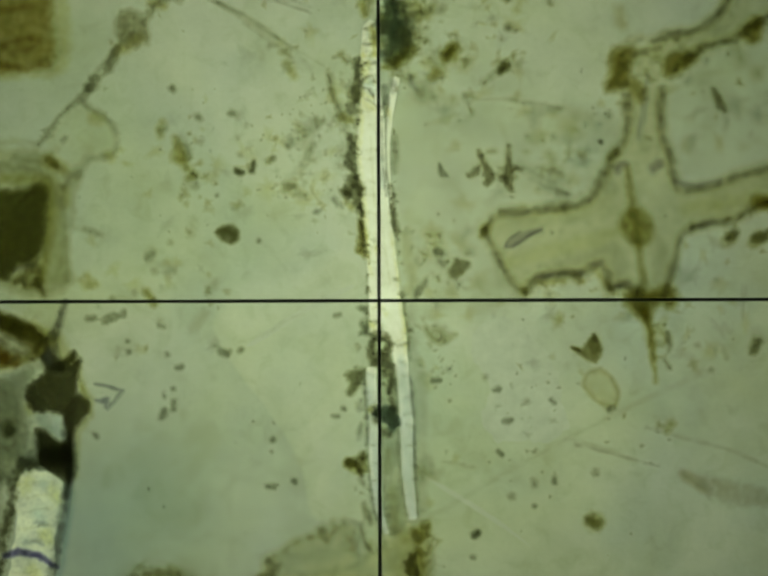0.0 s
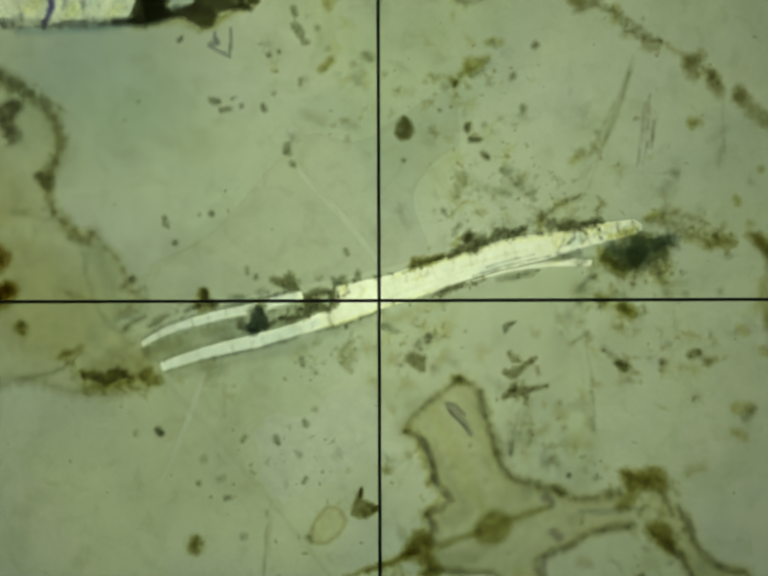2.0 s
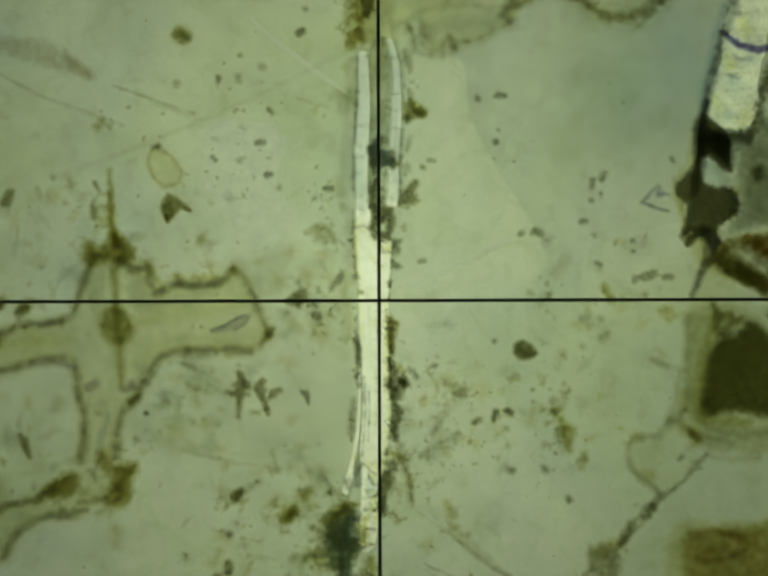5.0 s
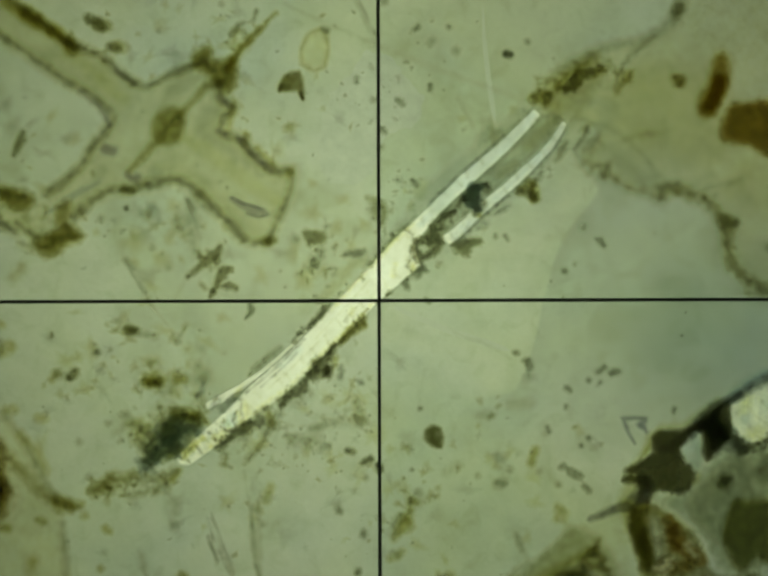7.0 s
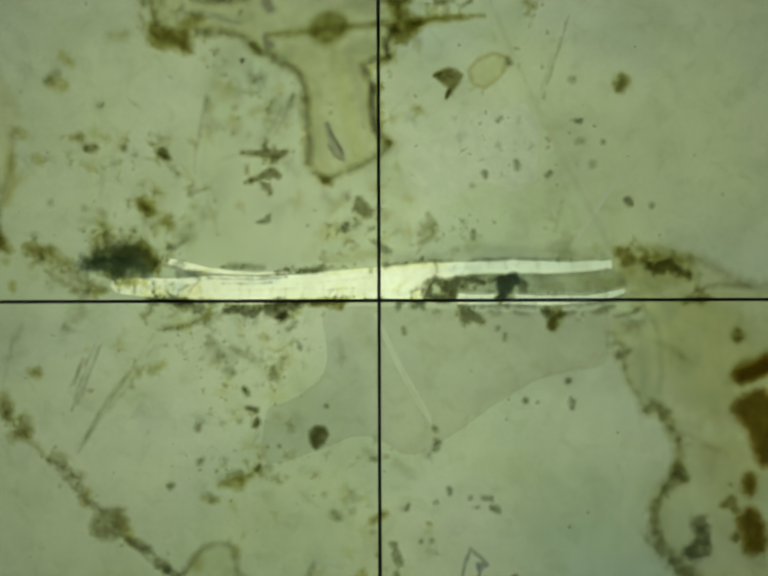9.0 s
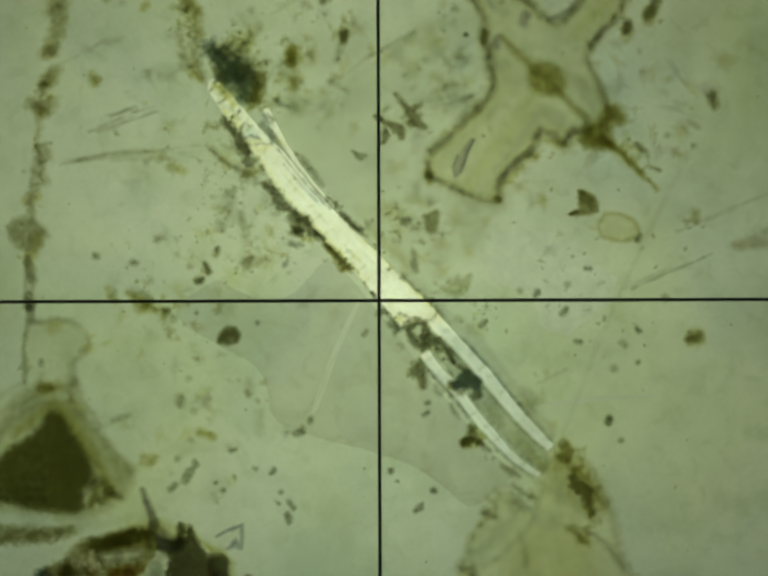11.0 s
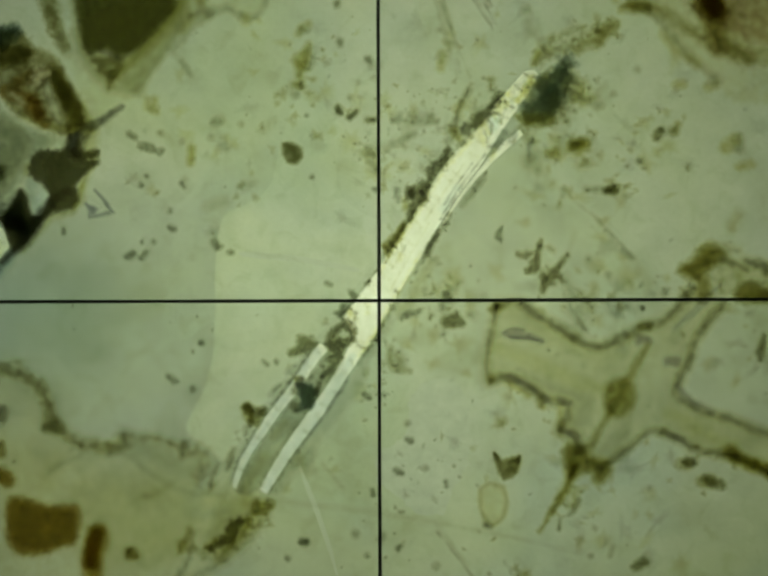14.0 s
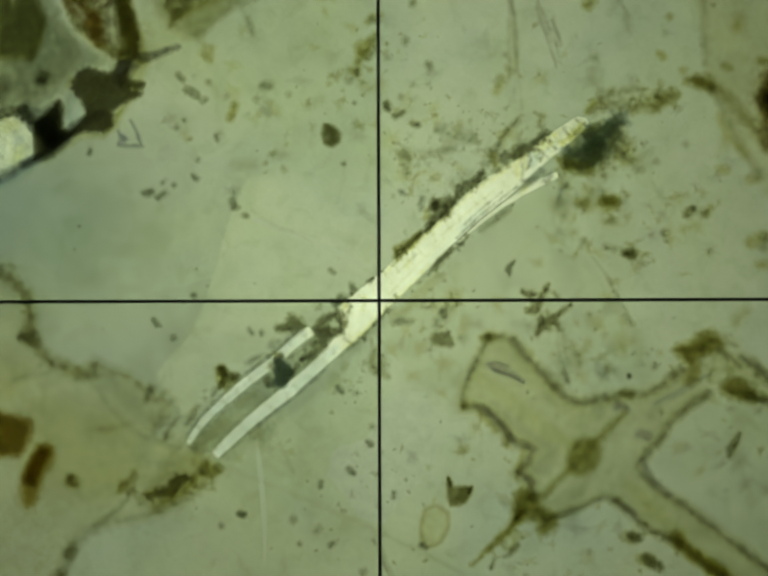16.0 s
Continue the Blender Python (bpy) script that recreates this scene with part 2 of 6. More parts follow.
def blot(name, shapes, material, parent, edge=9.0, rough=2.5, grain=11.0, lift=0.5, h=2.0, mottle=0.35, holes=(), cut=(), label="", category="mineral grain"):
    """A soft-edged slice of a grain or stain: thick inside its shapes, thinning out over the width edge along a
    border that wanders by rough at the wavelength grain; mottle thins it in spots; holes are windows in it; cut ends it sharply at the border of another grain."""
    if parent is not None and len(shapes) > 1:
        return [blot(name, [sh], material, parent, edge, rough, grain, lift, h, mottle, holes, cut, label, category) for sh in shapes][0]
    count[0] += 1
    seed = count[0] * 1.713
    if edge < 20:
        edge *= 1.6
    lift += 0.011 * (count[0] % 60)
    pad = edge + 1.5 * rough
    xs = [p[0] + s * (p[2] if len(p) == 3 else 0) for sh in shapes for p in sh for s in (-1, 1)]
    ys = [p[1] + s * (p[2] if len(p) == 3 else 0) for sh in shapes for p in sh for s in (-1, 1)]
    x0, x1, y0, y1 = min(xs) - pad, max(xs) + pad, min(ys) - pad, max(ys) + pad
    cell = min(5.0, max(1.7, math.sqrt((x1 - x0) * (y1 - y0)) / 110))
    nx, ny = int((x1 - x0) / cell) + 2, int((y1 - y0) / cell) + 2
    gx, gy = np.meshgrid(x0 + cell * np.arange(nx), y0 + cell * np.arange(ny), indexing="ij")
    f = np.full(gx.shape, -1e9)
    for shape in shapes:
        f = np.maximum(f, within(shape, gx, gy))
    for shape in holes:
        f = np.minimum(f, -within(shape, gx, gy))
    depth = np.zeros(gx.shape)
    for i, k in zip(*np.nonzero(f > -pad)):
        q = Vector((gx[i, k] / grain, gy[i, k] / grain, seed))
        a, b, c = noise.noise(q), noise.noise(q * 2.1), noise.noise(q * 3.7)
        t = min(1.0, max(0.0, (f[i, k] + rough * (1.2 * a + 0.7 * b + 0.3 * c)) / edge + 0.5))
        depth[i, k] = t * t * (3 - 2 * t) * min(1.0, max(0.2, 1 - mottle * 0.5 + mottle * (1.0 * noise.noise(q * 0.8 + Vector((9, 4, 7))) + 0.15 * c)))
    for shape in cut:
        depth *= np.clip(0.5 - within(shape, gx, gy) / 6.0, 0, 1)
    live = depth > 0.004
    keep = live[:-1, :-1] | live[1:, :-1] | live[1:, 1:] | live[:-1, 1:]
    number, verts, values, faces = {}, [], [], []
    for i, k in zip(*np.nonzero(keep)):
        ring = []
        for c in ((i, k), (i, k + 1), (i + 1, k + 1), (i + 1, k)):
            if c not in number:
                number[c] = len(verts)
                verts.append(spot(gx[c], gy[c], lift + h * depth[c]))
                values.append(depth[c])
            ring.append(number[c])
        faces.append(ring)
    return soft_mesh(name, verts, faces, values, material, parent, label, category)


def dust(points, number, spread, small, large, material, parent, seed, label=""):
    """Countless tiny soft grains strewn along a line, as one mesh."""
    rng = random.Random(seed)
    path = curve(points, False, 3.0)
    nor = normals(path, False)
    bm = bmesh.new()
    layer = thick(bm)
    for k in range(number):
        i = rng.randrange(len(path))
        p = path[i] + nor[i] * rng.gauss(0, spread)
        w = 1.8 * (small + (large - small) * rng.random() ** 1.5)
        dome(bm, layer, p.x, p.y, w, w * rng.uniform(0.5, 1.0), rng.uniform(0, 180), 1.0, 0.9, 0.8, seed * 31 + k, 0.9 + 0.03 * (k % 9), n=12)
    facing_up(bm)
    return tagged(part("dust", bm, material, parent, label), kind="stuff")


# ---------------------------------------------------------------- the thin section
section = new("thin_section")
section.empty_display_size = 0.5
tagged(section, "pale green rock thin section mounted on a clear glass slide", "thin section")

BODY = [(742, 52), (766, 44), (774, 110), (775, 160), (779, 205), (784, 240), (786, 290), (787, 340), (792, 400), (798, 450), (806, 505), (813, 560),
        (820, 620), (829, 680), (832, 740), (837, 800), (842, 860), (843, 950), (846, 1000), (851, 1060), (836, 1062),
        (827, 1020), (820, 950), (817, 880), (813, 800), (805, 745), (795, 700), (770, 684), (754, 678), (753, 620), (751, 560), (746, 500),
        (742, 450), (737, 400), (731, 350), (728, 300), (732, 240), (736, 200), (735, 150), (737, 100)]
STRAND = [(750, 752), (767, 748), (769, 800), (772, 860), (773, 930), (776, 1000), (783, 1050), (795, 1090), (785, 1090), (771, 1055), (760, 1000), (755, 930), (753, 860), (750, 800)]
SLIVER = [(806, 156), (815, 160), (808, 200), (800, 250), (796, 310), (797, 370), (804, 420), (800, 430), (794, 380), (790, 330), (789.5, 270), (791, 215)]
BLOCK = [(52, 962), (100, 966), (132, 995), (124, 1050), (113, 1100), (108, 1180), (92, 1300), (80, 1420), (-20, 1410), (5, 1280), (20, 1160), (32, 1080), (28, 1010)]
WEDGE_EDGE = [(645, 1060), (630, 1030), (620, 980), (594, 910), (538, 826), (478, 748), (436, 668), (464, 602), (470, 555), (443, 490), (408, 400), (424, 365), (515, 372), (532, 405), (560, 450), (600, 484),
              (660, 486), (722, 480), (735, 560), (739, 680), (735, 790), (738, 900), (744, 1000), (750, 1056), (700, 1062)]
MILKY_EDGE = [(990, 650), (1050, 655), (1095, 700), (1140, 760), (1150, 830), (1165, 870), (1120, 905), (1060, 900), (1010, 895), (985, 850), (1000, 790), (965, 720)]
STREAK = [(502, 708), (520, 690), (545, 674), (604, 637), (640, 618), (720, 580), (724, 586), (642, 630), (606, 650), (548, 688), (516, 706)]
NEEDLE = [(858, 966), (905, 990), (962, 1024), (1030, 1070), (1086, 1118), (1026, 1078), (958, 1034), (900, 998)]
SOLID = [(n, wobble(curve(p, True, 9.0), True, r, 14.0, s)) for n, p, r, s in
         (("body", BODY, 1.3, 3), ("strand", STRAND, 1.8, 5), ("sliver", SLIVER, 0.7, 8), ("block", BLOCK, 4.0, 11), ("wedge", WEDGE_EDGE, 2.0, 14), ("milky", MILKY_EDGE, 8.0, 15), ("needle", NEEDLE, 0.8, 13))]


def matrix_slab():
    """The clear slice of feldspar, with openings where the mica crystals go right through it."""
    rim = [Vector((PIVOT[0] + 1330 * math.cos(2 * math.pi * i / 72), PIVOT[1] + 1330 * math.sin(2 * math.pi * i / 72))) for i in range(72)]
    loops = [rim] + [p for _, p in SOLID]
    bm = bmesh.new()
    layer = thick(bm)
    verts = []
    for loop in loops:
        ring = [bm.verts.new(spot(p.x, p.y, 0)) for p in loop]
        verts += ring
        if loop is rim:
            low = [bm.verts.new(spot(p.x, p.y, -30)) for p in loop]
            n = len(ring)
            for i in range(n):
                bm.faces.new((ring[i], ring[(i + 1) % n], low[(i + 1) % n], low[i]))
    for tri in tessellate([[Vector((p.x, -p.y, 0)) for p in loop] for loop in loops]):
        bm.faces.new([verts[i] for i in tri])
    for v in bm.verts:
        v[layer] = 1.0
    for f in bm.faces:
        f.normal_update()
        if abs(f.normal.z) > 0.5 and f.normal.z < 0:
            f.normal_flip()
    return part("feldspar_slice", bm, FELDSPAR, section, "clear pale green feldspar slice with fine specks", smooth=False)


def crystal(name, pts, material, parent, label="", proud=1.2, category="mineral grain"):
    """A crystal that fills its opening in the slice, with a faintly rounded upper edge."""
    if area(pts) > 0:
        pts = list(reversed(pts))
    nor = normals(pts, True)
    bm = bmesh.new()
    layer = thick(bm)
    rings = []
    for inset, z in ((-0.5, -1.5), (-0.5, 0.15), (0.6, proud * 0.6), (2.2, proud)):
        ring_pts = [p + n * inset for p, n in zip(pts, nor)]
        rings.append(([bm.verts.new(spot(p.x, p.y, z)) for p in ring_pts], ring_pts))
    n = len(pts)
    for (a, _), (b, _) in zip(rings, rings[1:]):
        for i in range(n):
            bm.faces.new((a[i], a[(i + 1) % n], b[(i + 1) % n], b[i]))
    fill(bm, rings[-1][0], [Vector((p.x, -p.y)) for p in rings[-1][1]])
    for v in bm.verts:
        v[layer] = 1.0
    bmesh.ops.recalc_face_normals(bm, faces=bm.faces[:])
    return part(name, bm, material, parent, label, False, category)


def flush_grain(name, outline, holes, material, parent, label="", category="mineral grain"):
    """A grain ground flush with the slice, filling its opening; holes are openings of its own."""
    bm = bmesh.new()
    layer = thick(bm)
    verts = []
    for loop in (outline, *holes):
        verts += [bm.verts.new(spot(p.x, p.y, 0)) for p in loop]
    for tri in tessellate([[Vector((p.x, -p.y, 0)) for p in loop] for loop in (outline, *holes)]):
        bm.faces.new([verts[i] for i in tri])
    facing_up(bm)
    ring = outline if area(outline) < 0 else list(reversed(outline))
    nor = normals(ring, True)
    high = [bm.verts.new(spot(p.x + d.x * 0.5, p.y + d.y * 0.5, -0.2)) for p, d in zip(ring, nor)]
    low = [bm.verts.new(spot(p.x + d.x * 0.8, p.y + d.y * 0.8, -1.4)) for p, d in zip(ring, nor)]
    n = len(ring)
    for i in range(n):
        bm.faces.new((high[i], high[(i + 1) % n], low[(i + 1) % n], low[i]))
    for v in bm.verts:
        v[layer] = 1.0
    return part(name, bm, material, parent, label, False, category)


def glass_plate():
    bm = bmesh.new()
    bmesh.ops.create_cone(bm, cap_ends=True, segments=72, radius1=1345 * UM, radius2=1345 * UM, depth=1000 * UM)
    bmesh.ops.translate(bm, verts=bm.verts, vec=(0, 0, -530.3 * UM))
    ob = part("glass_slide", bm, slide_glass(), section, "clear glass slide under the rock slice", smooth=False)
    ob.visible_shadow = False
    return ob


glass_plate()
slab = matrix_slab()
loops = dict(SOLID)
loops["streak"] = wobble(curve(STREAK, True, 9.0), True, 1.0, 14.0, 12)
lath = crystal("mica_lath", loops["body"], MICA, None, "long bright white bent mica lath split at one end", category="mica crystal")
crystal("strand", loops["strand"], MICA, lath, "narrow split-off bright strand")
crystal("sliver", loops["sliver"], MICA, lath, "thin splinter beside the lath")
block = crystal("mica_block", loops["block"], BLOCK_MICA, None, "bright cream mica block with rough dark rim", category="mica crystal")

PALE = mineral("pale_feldspar", (0.402, 0.430, 0.348), vary=0.05, scale=12, fine=80, bump=0.0, film=False)
NEEDLE_PALE = mineral("needle_feldspar", (0.405, 0.433, 0.345), vary=0.05, scale=12, fine=80, bump=0.0, film=False, pleo=(-50, 0.96, 1.065))
flush_grain("pale_streak", loops["streak"], [], PALE, section, "pale healed crack in the feldspar")
flush_grain("pale_streak", loops["needle"], [], NEEDLE_PALE, section, "pale healed crack in the feldspar")

# broad shades of the feldspar
wedge = flush_grain("feldspar_grain", loops["wedge"], [loops["streak"]], WEDGE, None, "clear greyish feldspar grain along the mica lath")
tagged(wedge, group="feldspar grains")
flush_grain("milky_patch", loops["milky"], [], MILKY, section, "milky mottled patch in the feldspar")
SHADED = mineral("shaded_feldspar", (0.925, 0.95, 1.0), vary=0.01, scale=6, fine=80, bump=0.03, pleo=(-125, 0.905, 1.07))
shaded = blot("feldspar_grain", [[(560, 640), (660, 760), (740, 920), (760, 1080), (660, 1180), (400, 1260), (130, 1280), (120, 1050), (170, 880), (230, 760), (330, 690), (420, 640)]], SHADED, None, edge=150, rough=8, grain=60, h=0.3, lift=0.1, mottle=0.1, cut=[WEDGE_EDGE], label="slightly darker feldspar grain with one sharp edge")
tagged(shaded, group="feldspar grains")
bluish = blot("feldspar_grain", [[(200, 1060, 90), (270, 1030, 80)]], BLUE_FELDSPAR, None, edge=330, rough=12, grain=90, h=0.6, lift=0.3, mottle=0.1, label="faintly bluish grey feldspar grain")
tagged(bluish, group="feldspar grains")

DULLER = mineral("duller_feldspar", (0.90, 0.905, 0.85), vary=0.03, scale=8, fine=80, pleo=(-60, 0.985, 1.04))
tagged(blot("feldspar_grain", [[(822, 195), (900, 202), (1010, 205), (1160, 222), (1260, 240), (1268, 300), (1215, 395), (1140, 425), (1010, 440), (990, 475), (1030, 560), (1070, 600), (1000, 640), (900, 640), (850, 660), (834, 600), (822, 530), (810, 450), (804, 380), (806, 300)]],
            DULLER, None, edge=19, rough=3, h=0.3, lift=0.1, mottle=0.1, label="dull green feldspar grain between lath and glass vein"), group="feldspar grains")
tagged(blot("feldspar_grain", [[(1360, 170), (1420, 120), (1470, 95), (1530, 85), (1640, 20), (1720, 60), (1720, 290), (1600, 325), (1500, 358), (1400, 382), (1372, 335), (1354, 270)]],
            mineral("grey_feldspar", (0.90, 0.915, 0.905), vary=0.03, scale=8, fine=80, pleo=(-60, 0.985, 1.05)), None, edge=19, rough=3, h=0.3, lift=0.1, mottle=0.1, label="grey feldspar grain between two arms of glass"), group="feldspar grains")

# added film: brightness that follows the turning, put into its colour
tagged(blot("feldspar_grain", [[(880, 190), (1100, 60), (1400, -60), (1640, -120), (1760, 200), (1740, 600), (1620, 860), (1350, 900), (1150, 760), (960, 640), (880, 560)]],
            mineral("turning_green_tone", (0.955, 0.955, 0.95), vary=0.02, scale=8, fine=80, pleo=(-60, 0.96, 1.045)), None, edge=110, rough=8, grain=50, h=0.3, lift=0.05, mottle=0.1, label="broad added film that dims and brightens with the turn under the glass vein"), group="feldspar grains")

# likewise added: its colour carries the dimming of this side as the stage turns
tagged(blot("feldspar_grain", [[(760, 760), (900, 800), (1050, 860), (1160, 960), (1120, 1120), (960, 1240), (740, 1320), (560, 1240), (560, 1060), (640, 860)]],
            mineral("turning_grey_tone", (0.985, 0.99, 0.995), vary=0.02, scale=8, fine=80, pleo=(20, 0.90, 1.012)), None, edge=170, rough=8, grain=50, h=0.3, lift=0.05, mottle=0.1, label="broad added film that dims with the turn round the lath's split end"), group="feldspar grains")

tagged(blot("feldspar_grain", [[(160, 185), (200, 145), (262, 80), (330, 20), (420, -60), (520, -160), (300, -260), (140, -200), (158, -60), (168, 60)]],
            mineral("pale_bluish_feldspar", (0.965, 0.99, 1.0), vary=0.02, scale=8, fine=80, pleo=(-92, 0.985, 1.07)), None, edge=19, rough=3, h=0.2, lift=0.08, mottle=0.15, label="pale bluish feldspar grain beyond the dark boundary"), group="feldspar grains")

# ---------------------------------------------------------------- the groundmass along the lower edge
GROUND_EDGE = [(235, 1225), (285, 1188), (306, 1173), (331, 1173), (355, 1166), (385, 1185), (413, 1198), (458, 1213), (488, 1211), (522, 1192), (541, 1169), (542, 1151), (548, 1136), (574, 1129), (601, 1108), (635, 1096), (663, 1084), (679, 1088), (703, 1072), (718, 1078)]
FAR_EDGE = [(388, 1204), (379, 1180), (346, 1164), (306, 1168), (275, 1179), (251, 1208), (227, 1235), (191, 1270), (102, 1314)]
LOW_EDGE = [(850, 1077), (876, 1110), (875, 1185), (863, 1251), (824, 1321), (809, 1379), (830, 1426), (860, 1468), (901, 1581), (860, 1700), (731, 1754), (528, 1674), (341, 1507)]
ground = blot("groundmass", [GROUND_EDGE[5:] + [(721, 1099), (731, 1135), (781, 1113)] + LOW_EDGE + FAR_EDGE[::-1]], OLIVE, None, edge=16, rough=4, h=1.5, mottle=0.3, lift=0.2, label="olive groundmass with a ragged dark seam", category="groundmass")
blot("warm_zone", [[(529, 1260), (653, 1179), (753, 1180), (779, 1262), (720, 1356), (654, 1393), (566, 1377)], [(358, 1319), (479, 1260), (510, 1334), (450, 1414)]], mineral("warm_olive", (0.90, 0.89, 0.74), vary=0.05, scale=10), ground, edge=60, rough=10, grain=40, lift=2, h=0.4)
blot("grey_zone", [[(580, 1143, 16), (626, 1133, 18), (690, 1131, 16), (714, 1100, 12)]], mineral("grey_olive_zone", (0.86, 0.87, 0.84), vary=0.06, scale=14), ground, edge=18, rough=4, lift=2, h=0.4)
blot("lilac_zone", [[(726, 1103, 9), (732, 1126, 7)], [(742, 1178, 16), (783, 1165, 12), (808, 1133, 10)], [(737, 1137, 14), (736, 1152, 12)]], mineral("lilac_film", (0.90, 0.92, 1.0), vary=0.05), ground, edge=16, rough=3, lift=2.1, h=0.4)
SEAM_SOFT = mineral("grey_olive_seam", (0.60, 0.59, 0.45), vary=0.25, scale=24)
SEAM_MID = mineral("grey_seam_film", (0.68, 0.67, 0.54), vary=0.25, scale=24)
SEAM_PALE = mineral("pale_olive_seam", (0.66, 0.66, 0.56), vary=0.2, scale=24)


def seam_piece(chain):
    if chain[3][2] < 7:
        chain = [(x, y, r * 0.6) for x, y, r in chain]
    seam = blot("seam", [chain], SEAM_SOFT if chain[3][2] > 8 else SEAM_MID, ground, edge=13, rough=5, grain=13, lift=2.2, h=1.2, mottle=0.7)
    blot("fringe", [[(x, y, r + 8) for x, y, r in chain]], mineral("faint_olive_seam", (0.82, 0.815, 0.68), vary=0.2, scale=24), seam, edge=24, rough=6, grain=11, lift=1.8, h=0.6, mottle=0.9)


seam_piece([(285, 1188, 5), (306, 1173, 5), (331, 1173, 4), (355, 1166, 4), (384, 1186, 3), (413, 1198, 5), (427, 1213, 9), (458, 1213, 5), (490, 1212, 5), (523, 1193, 5), (543, 1171, 4), (544, 1151, 4)])
seam_piece([(544, 1151, 4), (548, 1137, 4), (574, 1129, 3), (601, 1108, 4), (635, 1096, 3), (662, 1084, 5), (677, 1089, 3), (703, 1072, 4), (718, 1078, 3), (718, 1103, 3), (727, 1132, 4)])
seam_piece([(403, 1206, 8), (385, 1182, 7), (346, 1164, 8), (306, 1168, 9), (275, 1179, 11), (251, 1208, 13), (225, 1237, 15), (181, 1281, 14), (132, 1313, 12)])
seam_piece([(529, 1186, 6), (498, 1202, 7), (463, 1215, 6), (428, 1210, 7), (400, 1201, 6)])
blot("inner_seam", [[(542, 1172, 2), (566, 1170, 3), (593, 1167, 3), (620, 1173, 2), (650, 1170, 3), (692, 1165, 2), (724, 1155, 4), (749, 1139, 2.5), (785, 1113, 2)], [(713, 1118, 3), (729, 1115, 2), (727, 1067, 2.5), (706, 1064, 3), (709, 1118, 2.5)]], mineral("soft_grey_seam", (0.74, 0.74, 0.65), vary=0.15, scale=24), ground, edge=12, rough=2.8, lift=2.6, h=0.8, mottle=0.7)
blot("inner_seam", [[(645, 1236, 2), (674, 1195, 3), (687, 1155, 2)], [(484, 1228, 3), (476, 1278, 2)], [(673, 1190, 2), (659, 1215, 2)], [(472, 1293, 3), (503, 1228, 3)]], mineral("faint_grey_seam", (0.80, 0.80, 0.71), vary=0.15), ground, edge=11, rough=2.5, lift=2.6, h=0.6, mottle=0.7)
for chain in ([(547, 1186, 7), (564, 1156, 8), (553, 1146, 5)], [(668, 1102, 5), (658, 1082, 6)], [(427, 1213, 15), (415, 1224, 8)], [(413, 1224, 11), (423, 1218, 7)]):
    blot("opaque_grain", [chain], mineral("olive_grey_grain", (0.40, 0.40, 0.26), vary=0.2), ground, edge=12, rough=3, lift=2.5, h=1.5)
blot("dark_seam", [[(103, 1367, 18), (152, 1314, 15), (184, 1275, 12), (202, 1249, 10), (242, 1216, 7), (276, 1184, 5)]], mineral("dark_olive_seam", (0.42, 0.43, 0.32), vary=0.2, scale=20), ground, edge=26, rough=6, grain=14, lift=2.3, h=1, mottle=0.6)
for pts in ([(599, 1370), (585, 1397), (563, 1433), (526, 1460), (491, 1452), (447, 1394), (464, 1372), (515, 1353), (563, 1320)], [(699, 1417), (683, 1429), (653, 1408), (631, 1371), (611, 1335), (628, 1316), (651, 1331), (665, 1369)],
            [(633, 1322), (637, 1341), (650, 1366), (668, 1388), (646, 1401), (625, 1367), (618, 1327)], [(332, 1339), (359, 1363), (340, 1382), (306, 1398), (272, 1393), (268, 1359), (302, 1351)],
            [(424, 1351), (427, 1365), (405, 1371), (385, 1362), (394, 1350)]):
    rust = blot("rust_crystal", [pts], RUST if len(pts) != 8 else mineral("tawny_rust", (0.44, 0.35, 0.13), vary=0.2, scale=12), ground, edge=25, rough=3.5, lift=2.8, h=2.5, mottle=0.15)
    blot("amber_stain", [pts], OLIVE_YELLOW, rust, edge=34, rough=4, lift=2.4, h=0.6)
blot("rust_spot", [[(362, 1311, 8), (371, 1325, 9), (353, 1334, 8)], [(298, 1336, 9)], [(703, 1324, 8), (715, 1326, 6)]], mineral("amber_brown", (0.38, 0.34, 0.14), vary=0.2), ground, edge=10, rough=3, lift=2.8, h=1.5)
blot("opaque_grain", [[(328, 1247), (333, 1272), (291, 1284), (259, 1281), (248, 1248), (267, 1229), (292, 1254)]], mineral("dark_grey_olive", (0.20, 0.205, 0.13), vary=0.25), ground, edge=14, rough=4, lift=2.8, h=2)
blot("dusty_spot", [[(706, 1332, 8), (702, 1322, 5)], [(708, 1317, 8), (720, 1320, 5)], [(790, 1244, 8), (774, 1245, 7), (781, 1256, 4)]], mineral("soft_olive_spot", (0.60, 0.58, 0.36), vary=0.2), ground, edge=12, rough=2, lift=2.6, h=1)

